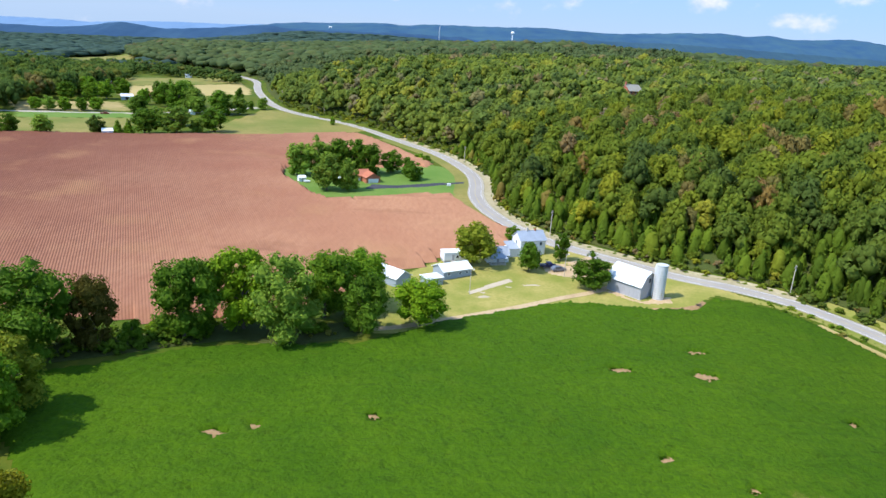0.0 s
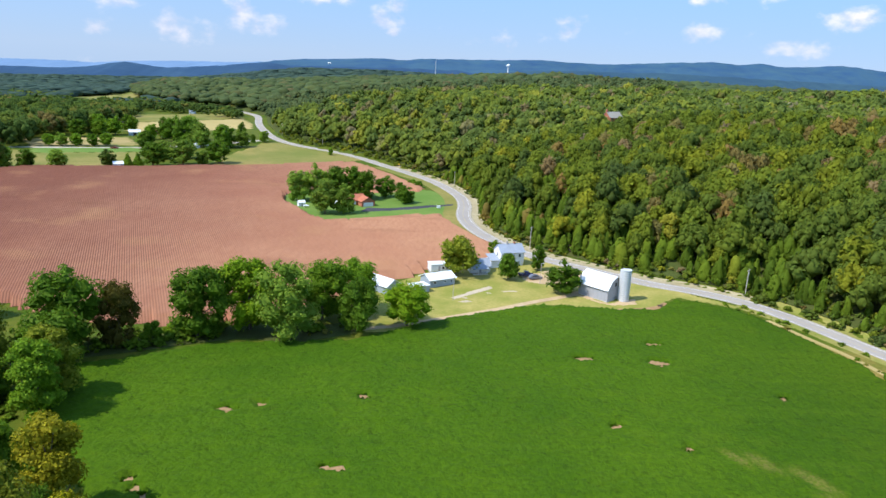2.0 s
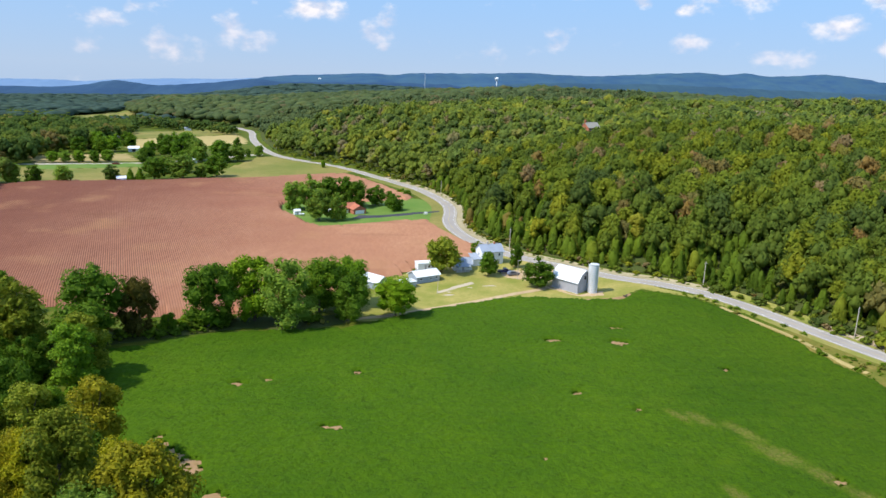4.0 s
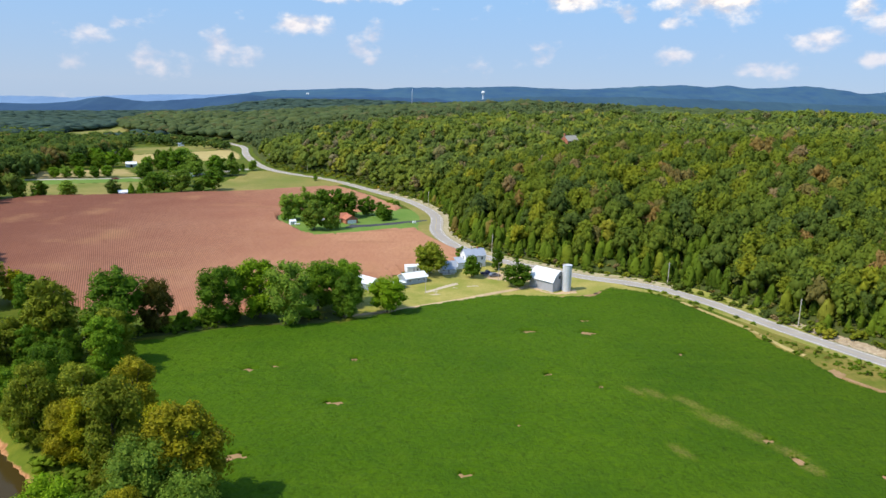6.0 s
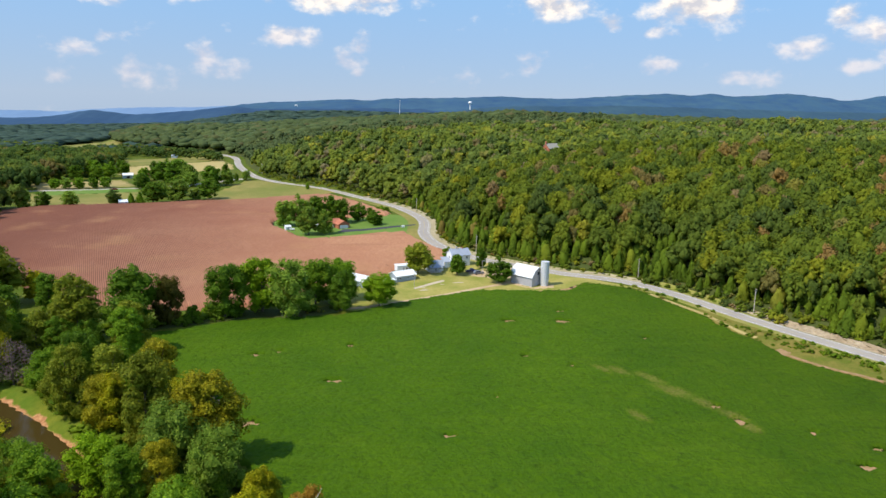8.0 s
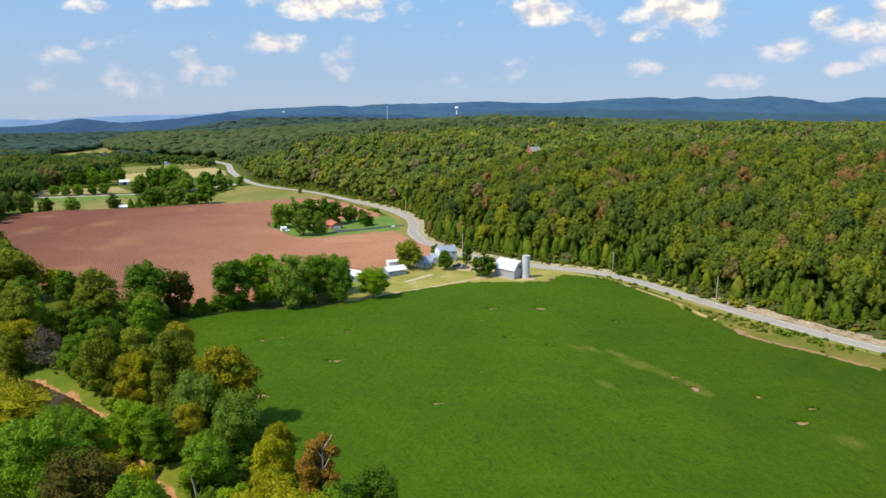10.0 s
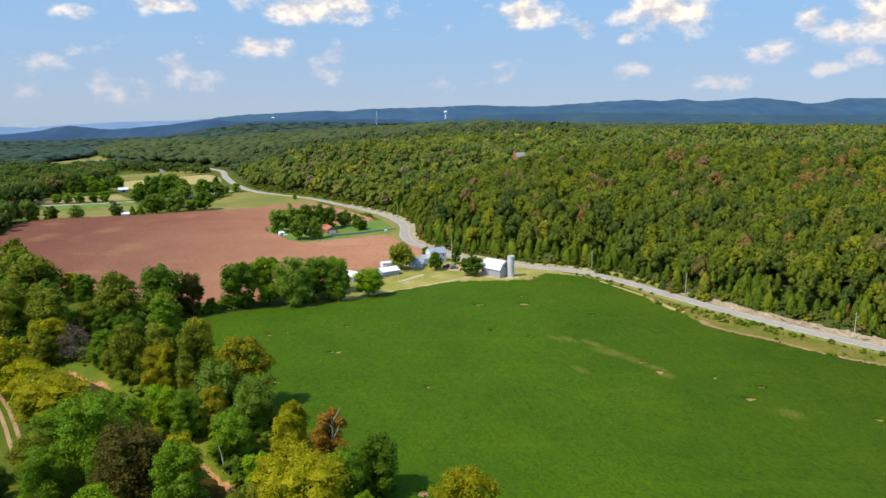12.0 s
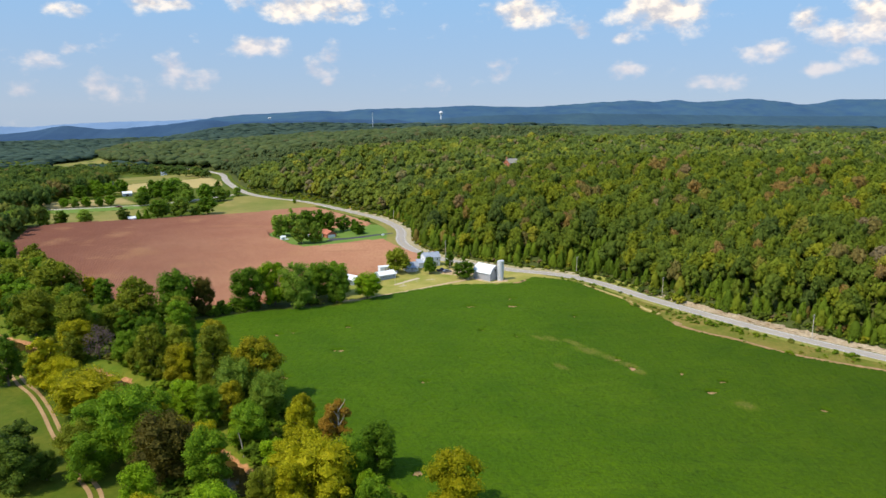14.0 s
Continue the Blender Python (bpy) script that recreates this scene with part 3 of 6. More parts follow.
def band(name, line, half0, half1, lift, material, kind="structure", label="", category="", lift1=None):
    """A strip along a line, from half0 to half1 to its right, lying on the land."""
    line = np.asarray(line, float)
    t = np.gradient(line, axis=0)
    t /= np.linalg.norm(t, axis=1)[:, None]
    nrm = np.stack([t[:, 1], -t[:, 0]], 1)
    k = 5
    rows = []
    for s in np.linspace(half0, half1, k):
        p = line + nrm * s
        rows.append(np.column_stack([p, terrain(p[:, 0], p[:, 1]) + lift + 0.0009 * np.clip(p[:, 1] - 260, 0, 600)]))
    for r in (0, -1):
        low = rows[r].copy(); low[:, 2] -= lift + 0.25
        rows.insert(0 if r == 0 else len(rows), low)
    V = np.concatenate(rows)
    n = len(line)
    F = [(a * n + i, a * n + i + 1, (a + 1) * n + i + 1, (a + 1) * n + i) for a in range(len(rows) - 1) for i in range(n - 1)]
    ob = link_mesh(name, V, F, material, smooth=False)
    return tagged(ob, label, category, kind=kind)


# ---- ground ----
def axis(lo, dense0, dense1, hi, step, growth=1.13):
    a = list(np.arange(dense0, dense1 + 0.1, step))
    s, v = step, dense1
    while v < hi:
        s *= growth; v += s; a.append(v)
    s, v = step, dense0
    while v > lo:
        s *= growth; v -= s; a.insert(0, v)
    return np.array(a)


def bank_material():
    """Grass on the level, bare red clay where the creek has cut into it."""
    m = two_scale("creek_bank", (0.085, 0.145, 0.01), (0.19, 0.19, 0.02), (0.065, 0.11, 0.008), 0.06, 0.6, 0.9, 0.7, 0.3)
    nt = m.node_tree
    bs = nt.nodes["Principled BSDF"]
    grass = bs.inputs["Base Color"].links[0].from_socket
    geo, sz, nz = nt.nodes.new("ShaderNodeNewGeometry"), nt.nodes.new("ShaderNodeSeparateXYZ"), noise_node(nt, 0.13, 5)
    nt.links.new(geo.outputs["Position"], sz.inputs[0])
    add = nt.nodes.new("ShaderNodeMath"); add.operation = "MULTIPLY_ADD"; add.inputs[1].default_value = 3.4
    nt.links.new(nz, add.inputs[0]); nt.links.new(sz.outputs["Z"], add.inputs[2])
    cut = nt.nodes.new("ShaderNodeMapRange")
    cut.inputs["From Min"].default_value, cut.inputs["From Max"].default_value = 0.0, 0.35
    cut.inputs["To Min"].default_value, cut.inputs["To Max"].default_value = 1.0, 0.0
    nt.links.new(add.outputs[0], cut.inputs[0])
    clay = ramp_node(nt, noise_node(nt, 1.1, 5), [(0.3, (0.30, 0.125, 0.05)), (0.7, (0.52, 0.28, 0.13))])
    nt.links.new(mixed(nt, cut.outputs[0], grass, clay), bs.inputs["Base Color"])
    return m


BANK = bank_material()


def build_ground():
    xs, ys = axis(-4600, -310, 200, 4600, 2.7), axis(-700, -70, 270, 4750, 2.6, 1.05)
    X, Y = np.meshgrid(xs, ys, indexing="ij")
    Z = terrain(X.ravel(), Y.ravel())
    n, m = len(xs), len(ys)
    i, j = np.meshgrid(np.arange(n - 1), np.arange(m - 1), indexing="ij")
    k = (i * m + j).ravel()
    ob = link_mesh("ground", np.stack([X.ravel(), Y.ravel(), Z], 1), np.stack([k, k + m, k + m + 1, k + 1], 1), GRASS, smooth=True)
    me = ob.data
    for mat in (FLOOR, BANK):
        me.materials.append(mat)
    cen = np.zeros(len(me.polygons) * 3)
    me.polygons.foreach_get("center", cen)
    cen = cen.reshape(-1, 3)
    d = line_distance(cen[:, 0], cen[:, 1], HILL_LINE)
    c = np.abs(line_distance(cen[:, 0], cen[:, 1], CREEK_LINE))
    idx = np.where(d > 12, 1, 0)
    idx = np.where((c < 16) & (d < 0), 2, idx)
    idx = np.where((cen[:, 1] > 900) & (d < 0), 1, idx)
    me.polygons.foreach_set("material_index", idx.astype(np.int32))
    me.update()
    tagged(ob, "valley ground of grass, clay bank and forest floor", "ground", kind="structure")


build_ground()
road_line = smooth_line(ROAD + ROAD_FAR, 6)
band("road", road_line, -2.85, 2.85, 0.16, ASPHALT, label="sun-bleached two-lane asphalt country road", category="road")
band("road_shoulder", road_line, 2.83, 3.9, 0.12, GRAVEL, label="pale gravel shoulder along the hill side of the road", category="shoulder")
band("road_shoulder", road_line, -3.3, -2.83, 0.12, GRAVEL, label="pale gravel shoulder along the field side of the road", category="shoulder")
band("road_line", road_line, -0.09, 0.09, 0.175, FADED_YELLOW, label="faded yellow centre line of the road", category="road marking")
band("road_line", road_line, 2.53, 2.61, 0.175, PAINT_WHITE, label="white edge line of the road", category="road marking")
band("road_line", road_line, -2.61, -2.53, 0.175, PAINT_WHITE, label="white edge line of the road", category="road marking")

# creek water
water_m, wnt, WN, WL, wbs = shader("creek_water")
wbs.inputs["Specular IOR Level"].default_value = 0.07
wbs.inputs["Base Color"].default_value = (0.055, 0.038, 0.010, 1)
wbs.inputs["Roughness"].default_value = 0.06
bumped(wnt, wbs, noise_node(wnt, 1.2, 3), 0.15, 0.05)


def build_water():
    t = np.gradient(CREEK_LINE, axis=0); t /= np.linalg.norm(t, axis=1)[:, None]
    nrm = np.stack([t[:, 1], -t[:, 0]], 1)
    n = len(CREEK_LINE)
    V = np.concatenate([np.column_stack([CREEK_LINE + nrm * s, np.full(n, -2.0)]) for s in (-9, 0, 9)])
    F = [(a * n + i, a * n + i + 1, (a + 1) * n + i + 1, (a + 1) * n + i) for a in (0, 1) for i in range(n - 1)]
    tagged(link_mesh("creek_water", V, F, water_m, smooth=True), "still murky brown-green creek water between clay banks", "creek", kind="structure")


build_water()

# soybean field
BEAN_POLY = [(186, 45), (170, 60), (161, 67), (147.5, 78.4), (136, 96), (128, 105), (121.5, 116), (119, 131), (115.5, 138), (111.5, 157), (105.5, 172), (100, 187), (95.7, 194), (90, 198.5), (84.5, 200.5), (79, 202.6), (74, 197), (71, 193.3), (58, 192.4), (43, 194.6), (35, 194.6), (18.7, 185.9), (3.8, 177.9), (0.9, 176.1), (-9.8, 166.3), (-17.2, 160.1), (-27.2, 157.6), (-37.2, 156.3), (-46.8, 154.3), (-54.7, 151.5), (-61.3, 146.5), (-68.5, 141.2), (-75.7, 137.1), (-81.4, 133.2), (-89, 136), (-83, 129), (-75, 116), (-60, 97.5), (-49, 81.5), (-39, 67.5), (-29.5, 54.5), (-19, 42), (-10, 26), (-2, 12), (7, -6), (14, -30), (20, -80), (40, -130), (210, -130), (210, 10)]
BARE = [(42, 154, 3.0, 1.0), (60, 153, 3.6, 1.5), (62, 166, 3.0, 0.9), (43, 119, 2.2, 0.8), (-38, 118, 3.0, 1.1), (-32, 121, 1.5, 0.9), (-11, 127, 1.5, 0.8), (84, 135, 1.4, 0.6), (55, 111, 1.6, 0.6), (17, 65, 2.2, 1.0),
        (30, 88, 1.6, 0.7), (-13, 98, 3.0, 1.0), (106, 50, 2.6, 1.3), (113, 58, 2.0, 0.8), (133, 34, 1.6, 0.7), (103, 66, 1.4, 0.8), (12, 4, 2.0, 1.2), (-30, 70, 3.0, 1.5), (3, 20, 2.0, 0.8), (88, 73, 2.2, 1.6), (85.5, 82, 1.8, 1.0),
        (-46.4, 90.5, 1.3, 0.9), (-44.4, 88, 1.4, 1.0), (-42.4, 85.6, 1.5, 1.1), (-40.2, 83.3, 1.9, 1.3), (-37.8, 81.3, 3.6, 1.8), (-36, 78.8, 2.6, 1.6)]


def bare_polys():
    rng = random.Random(5)
    for x, y, a, b in BARE:
        a *= 0.66
        yield [(x + a * math.cos(k * math.pi / 5) * rng.uniform(0.75, 1.35), y + 1.1 * b * math.sin(k * math.pi / 5) * rng.uniform(0.65, 1.25)) for k in range(10)]


rng_np = np.random.default_rng(3)
sheet("soybean_field", BEAN_POLY, 0.85, 0.85, 24, lambda x, y, i, j: 0.72 + 0.13 * rng_np.standard_normal(x.shape) + 0.12 * wave(x, y, 2.2, 1.0) + 0.16 * wave(x, y, 11.0, 2.0), BEANS,
      kind="stuff", label="lush green soybean field with small bare patches", category="soybean field", holes=list(bare_polys()), edge_drop=0.05)
for q in bare_polys():
    cx, cy = sum(p[0] for p in q) / 10, sum(p[1] for p in q) / 10
    sheet("bare_patch", [(cx + 1.25 * (px - cx), cy + 1.25 * (py - cy)) for px, py in q], 0.5, 0.5, 0, lambda x, y, i, j: 0.06 + 0 * x, BARE_SOIL, label="bare clay patch in the soybean field", category="bare patch")

# corn field, rows running up the valley
CORN_POLY = [(-236, 402), (-198, 412), (-158, 428), (-116, 448), (-74, 470), (-58, 472), (-43, 449), (-30, 427), (-19, 405), (-7, 386), (-9, 377), (-30, 372), (-56, 366), (-78, 358), (-74, 336), (-59.4, 311.9), (-56.4, 305.9), (-48.5, 297.0), (-38.3, 298.4), (-29.7, 304.6), (-15.9, 310.8), (0.9, 313.5), (4.6, 305.4), (5.5, 300), (11.5, 284), (18.5, 268),
             (26, 255), (27, 246), (20, 240), (12, 236), (0, 226), (-8, 214), (-16, 213), (-24, 196), (-34, 183), (-50, 168), (-72, 163), (-100, 165), (-125, 178), (-160, 206), (-199, 252), (-234, 322), (-250, 378)]


def corn_top(x, y, i, j):
    row = np.where(i % 2 == 0, 2.2, 1.85)
    return row + 0.05 * rng_np.standard_normal(x.shape) + 0.13 * wave(x, y, 14, 5.0) + 0.12 * wave(x, y, 3.1, 2.0) * wave(x, y, 24, 1.0) - 0.7 * np.clip(wave(x, y, 40, 6.0) - 0.55, 0, 1)


CORN = two_scale("dry_corn", (0.30, 0.128, 0.076), (0.395, 0.198, 0.115), (0.265, 0.112, 0.066), 0.012, 0.7, 0.9, 0.5, 0.3, stretch=(1, 0.25, 1), turn=radians(-23))
def corn_tones(m):
    """Paler towards the farm and the house, darker away from them, brown where it lodged."""
    nt = m.node_tree
    bs = nt.nodes["Principled BSDF"]
    old = bs.inputs["Base Color"].links[0].from_socket
    co, sx, ripe = nt.nodes.new("ShaderNodeTexCoord"), nt.nodes.new("ShaderNodeSeparateXYZ"), nt.nodes.new("ShaderNodeMapRange")
    nt.links.new(co.outputs["Object"], sx.inputs[0]); nt.links.new(sx.outputs["X"], ripe.inputs[0])
    # tone runs along x: dark maroon at the low end, pale tan at the high
    ripe.inputs["From Min"].default_value, ripe.inputs["From Max"].default_value = -190.0, -20.0
    tone = ramp_node(nt, ripe.outputs[0], [(0.0, (0.63, 0.55, 0.57)), (0.45, (0.97, 0.94, 0.95)), (1.0, (1.30, 1.38, 1.30))])
    old = mixed(nt, 1.0, old, tone, "MULTIPLY")
    lodged = ramp_node(nt, noise_node(nt, 0.045, 4, 0.6, (0.35, 1, 1), radians(5)), [(0.60, (0, 0, 0)), (0.72, (0.55, 0.55, 0.55))])
    old = mixed(nt, lodged, old, (0.20, 0.085, 0.045))
    gold = ramp_node(nt, noise_node(nt, 0.03, 3, 0.5), [(0.56, (0, 0, 0)), (0.72, (0.5, 0.5, 0.5))])
    old = mixed(nt, gold, old, (0.43, 0.23, 0.11))
    # soil between the rows, the shade of the gaps put into its dark colour
    mp, wv = nt.nodes.new("ShaderNodeMapping"), nt.nodes.new("ShaderNodeTexWave")
    mp.inputs["Rotation"].default_value = (0, 0, radians(-23))
    wv.inputs["Scale"].default_value, wv.inputs["Distortion"].default_value, wv.inputs["Detail"].default_value, wv.inputs["Detail Scale"].default_value = 0.314159 / 0.76, 0.5, 2.0, 0.5
    nt.links.new(co.outputs["Object"], mp.inputs[0]); nt.links.new(mp.outputs[0], wv.inputs[0])
    gap = ramp_node(nt, wv.outputs["Fac"], [(0.35, (0, 0, 0)), (0.8, (0.8, 0.8, 0.8))])
    gap = mixed(nt, 1.0, gap, ramp_node(nt, ripe.outputs[0], [(0.45, (1, 1, 1)), (0.85, (0.25, 0.25, 0.25))]), "MULTIPLY")
    far_rows = nt.nodes.new("ShaderNodeMapRange")              # the dark gaps weaken towards the far end
    far_rows.inputs["From Min"].default_value, far_rows.inputs["From Max"].default_value = 190.0, 380.0
    nt.links.new(sx.outputs["Y"], far_rows.inputs[0])
    gap = mixed(nt, 1.0, gap, ramp_node(nt, far_rows.outputs[0], [(0.0, (1, 1, 1)), (1.0, (0.4, 0.4, 0.4))]), "MULTIPLY")
    open_rows = ramp_node(nt, noise_node(nt, 0.02, 3, 0.5, (1, 0.4, 1), radians(-23)), [(0.36, (0.45, 0.45, 0.45)), (0.6, (1, 1, 1))])
    old = mixed(nt, mixed(nt, 1.0, gap, open_rows, "MULTIPLY"), old, (0.085, 0.034, 0.024))
    nt.links.new(old, bs.inputs["Base Color"])


corn_tones(CORN)
sheet("corn_field", CORN_POLY, 0.38, 3.6, 23, corn_top, CORN, kind="stuff", label="ripe red-brown dry corn field in straight rows", category="corn field", edge_drop=0.1)

# lawns, verges, pastures
flat = lambda h: (lambda x, y, i, j: h + 0.03 * wave(x, y, 1.3, 1.0))
sheet("farm_lawn", [(108, 179), (98, 198), (84, 211), (68, 221), (52, 232), (38, 244), (28, 256), (22, 254), (20, 238), (8, 234), (-8, 214), (-16, 200), (-18, 166), (-10, 167), (-2, 171), (22, 184), (52, 193), (66, 191), (80, 205), (98, 196)],
      1.0, 1.0, 10, flat(0.10), LAWN, label="sun-dried mown farmyard lawn", category="lawn")
sheet("house_lawn", [(-9, 384), (-30, 372), (-56, 366), (-80, 358), (-76, 332), (-62, 306), (-40, 302), (-22, 304), (2, 308), (9, 312), (10, 345), (6, 366), (0, 378)], 1.5, 1.5, 0, flat(0.14), LUSH_LAWN, label="green mown lawn round the red-roofed house", category="lawn")
sheet("pasture", [(-74, 472), (-116, 450), (-142, 440), (-150, 480), (-140, 560), (-128, 566), (-105, 541), (-83, 529), (-61, 506), (-50, 490)], 3, 3, 0, flat(0.3), PASTURE, label="dry grass pasture beside the road", category="pasture")
sheet("pasture", [(-300, 440), (-240, 404), (-198, 416), (-190, 440), (-207, 489), (-264, 456), (-280, 470)], 4, 4, 0, flat(0.3), PASTURE, label="rough olive meadow behind the corn field", category="meadow")
sheet("hay_meadow", [(-265, 457), (-208, 490), (-217, 513), (-278, 479)], 4, 4, 0, flat(0.32), LUSH_LAWN, label="bright green hay strip beside the farm lane", category="meadow")
sheet("stubble_field", [(-281, 485), (-220, 520), (-250, 568), (-312, 530)], 4, 4, 0, flat(0.3), HAY, label="tan mown field beyond the farm lane", category="stubble field")
sheet("stubble_field", [(-268, 606), (-176, 662), (-184, 700), (-214, 770), (-292, 692)], 4, 4, 0, flat(0.4), STUBBLE, label="pale straw stubble field", category="stubble field")
sheet("meadow", [(-294, 697), (-216, 775), (-230, 810), (-262, 830), (-335, 770)], 5, 5, 0, flat(0.5), PASTURE, label="grass meadow before the far farm", category="meadow")
FAR_FIELD = [(-448, 880), (-385, 935), (-420, 1085), (-455, 1110), (-520, 1010)]
sheet("stubble_field", FAR_FIELD, 12, 12, 0, flat(1.2), PASTURE, label="far pale hay field among the woods", category="stubble field")
band("verge", smooth_line(ROAD[2:13], 6), -6.4, -3.25, 0.11, MOWN_VERGE, label="mown yellowish grass strip beside the road", category="verge")
band("verge", smooth_line(ROAD[17:], 6), -9.5, -3.25, 0.1, PASTURE, label="dry grass strip between road and corn", category="verge")
band("verge", smooth_line(ROAD[2:11], 6), -22.0, -6.38, 0.08, WEEDS, label="weedy roadside verge between road and soybeans", category="verge")


def rock_cut():
    """A broken face of ledges between road and woods."""
    rng = np.random.default_rng(8)
    line = smooth_line(ROAD[1:11], 16)
    t = np.gradient(line, axis=0); t /= np.linalg.norm(t, axis=1)[:, None]
    nrm = np.stack([t[:, 1], -t[:, 0]], 1)
    n = len(line)
    fade = np.clip(np.minimum(np.arange(n), n - 1 - np.arange(n)) / 30, 0, 1)
    V = []
    for s, h in ((4.35, -0.1), (4.8, 0.1), (5.3, 0.25), (5.7, 0.7), (6.2, 0.85), (6.5, 1.3), (7.0, 1.4), (7.8, 1.1), (9.0, 0.2)):
        off = s + 0.3 * rng.standard_normal(n) * (s > 5) + 0.25 * wave(line[:, 0], line[:, 1], 5, s)
        p = line + nrm * off[:, None]
        hh = h * fade * (0.75 + 0.35 * wave(line[:, 0], line[:, 1], 6, 1.0)) + 0.16 * rng.standard_normal(n) * (s > 5)
        V.append(np.column_stack([p, terrain(p[:, 0], p[:, 1]) + np.maximum(hh, -0.05 if s < 6 else 0.1)]))
    F = [(a * n + i, a * n + i + 1, (a + 1) * n + i + 1, (a + 1) * n + i) for a in range(8) for i in range(n - 1)]
    tagged(link_mesh("rock_cut", np.concatenate(V), F, ROCK), "crumbling cream limestone cut at the foot of the hill", "rock cut", kind="structure")


rock_cut()
band("verge", smooth_line(ROAD[12:], 6), 4.0, 8.0, 0.2, SANDY_BANK, label="sandy bank with dry grass at the foot of the wooded hill", category="verge")
band("verge", smooth_line(ROAD[9:13], 6), 3.85, 9.0, 0.12, MOWN_VERGE, label="grassy foot of the wooded hill", category="verge")
band("woods_edge", smooth_line(ROAD + ROAD_FAR, 5), 8.9, 17.0, 0.35, FLOOR, label="leaf-littered ground at the edge of the woods", category="forest floor")

# farm track and creek track
band("farm_track", smooth_line([(-20, 167), (-11, 170), (-2, 175), (10, 182), (22, 189), (34, 197), (44, 203), (50, 208)], 6), -1.1, 1.1, 0.18, DIRT, label="bare dirt farm track along the lawn", category="track")
RUT = two_scale("orange_dirt_rut", (0.36, 0.225, 0.11), (0.44, 0.29, 0.15), (0.29, 0.18, 0.08), 0.2, 1.5, 0.95, 0.5, 0.1)
band("creek_track", smooth_line(TRACK, 6), -1.6, -0.6, 0.12, RUT, label="worn wheel rut of the creekside track", category="track")
band("creek_track", smooth_line(TRACK, 6), 0.6, 1.6, 0.12, RUT, label="worn wheel rut of the creekside track", category="track")


# ---- foliage ----
def ico(n):
    bm = bmesh.new()
    bmesh.ops.create_icosphere(bm, subdivisions=n, radius=1.0)
    v = np.array([x.co for x in bm.verts]); f = np.array([[x.index for x in p.verts] for p in bm.faces])
    bm.free()
    return v, f


ICO = ico(1)
OCTA = (np.array(((1, 0, 0), (0, 1, 0), (-1, 0, 0), (0, -1, 0), (0, 0, 1), (0, 0, -1)), float), np.array(((0, 1, 4), (1, 2, 4), (2, 3, 4), (3, 0, 4), (1, 0, 5), (2, 1, 5), (3, 2, 5), (0, 3, 5))))


def sprays(rng, centres, radii, n, size, squash=0.85, droop=0.25, loose=0.45):
    """n leaf sprays, small triangles, spread over the skins of lobes."""
    w = radii ** 2 / (radii ** 2).sum()
    k = rng.choice(len(centres), n, p=w)
    d = rng.standard_normal((n, 3)); d /= np.linalg.norm(d, axis=1)[:, None]
    d[:, 2] = np.where(d[:, 2] < -0.45, -d[:, 2], d[:, 2])
    r = radii[k] * (0.78 + 0.36 * rng.random(n) ** 1.5)
    p = centres[k] + d * r[:, None] * np.array((1, 1, squash))
    nrm = d + loose * rng.standard_normal((n, 3)); nrm[:, 2] += droop
    nrm /= np.linalg.norm(nrm, axis=1)[:, None]
    a = np.cross(nrm, rng.standard_normal((n, 3))); a /= np.linalg.norm(a, axis=1)[:, None]
    b = np.cross(nrm, a)
    s = size * (0.55 + 0.9 * rng.random(n))[:, None]
    V = np.stack([p - a * s, p + a * s * 0.6 + b * s * 0.85, p + a * s * 0.6 - b * s * 0.85], 1).reshape(-1, 3)
    return V, np.arange(3 * n).reshape(n, 3)


def lobes(rng, kind):
    """Centres and radii of a crown's lobes, for a tree 1 high and about 0.8 wide."""
    if kind == "cone":
        z = np.linspace(0.10, 0.93, 14)
        a = np.arange(14) * 2.4
        q = 0.05 * (1 - z)
        return np.stack([q * np.cos(a) + 0.02 * rng.standard_normal(14), q * np.sin(a) + 0.02 * rng.standard_normal(14), z], 1), 0.25 * (1.03 - z) + 0.025
    n, w, z0, z1, belly = {"round": (40, 0.355, 0.13, 0.90, 0.42), "tall": (44, 0.265, 0.10, 0.95, 0.30), "broad": (42, 0.42, 0.20, 0.88, 0.45), "bush": (18, 0.42, 0.08, 0.78, 0.35)}[kind]
    t = (np.arange(n) + 0.5) / n
    prof = np.sqrt(np.clip(1 - (np.abs(t - belly) / np.where(t > belly, 1.05 - belly, belly + 0.22)) ** 2.3, 0.03, 1))
    a = np.arange(n) * 2.39996 + 0.5 * rng.standard_normal(n)
    shell = np.where(np.arange(n) % 4 == 0, rng.uniform(0.1, 0.45, n), rng.uniform(0.62, 1.02, n))
    rr = w * prof * shell
    c = np.stack([rr * np.cos(a), rr * np.sin(a), z0 + (z1 - z0) * t + 0.03 * rng.standard_normal(n)], 1)
    c[:, :2] += w * 0.10 * rng.standard_normal(2)
    r = w * rng.uniform(0.28, 0.53, n) * (0.75 + 0.25 * prof)
    return c, r


def crown_mesh(seed, kind, n, size, core=0.72):
    rng = np.random.default_rng(seed)
    c, r = lobes(rng, kind)
    V, F = sprays(rng, c, r, n, size)
    me = bpy.data.meshes.new("crown")
    iv, itf = OCTA
    vs, fs, base = [V], [tuple(f) for f in F.tolist()], len(V)
    for ck, rk in zip(c, r):                      # dense inner leaf masses
        v = iv * rk * core * 0.98 * (1 + 0.2 * rng.standard_normal((len(iv), 1))) * np.array((1, 1, 0.85)) + ck
        vs.append(v)
        fs += [tuple(f) for f in (itf + base).tolist()]
        base += len(v)
    me.from_pydata(np.concatenate(vs).tolist(), [], fs)
    me.materials.append(None)
    return me, c, r


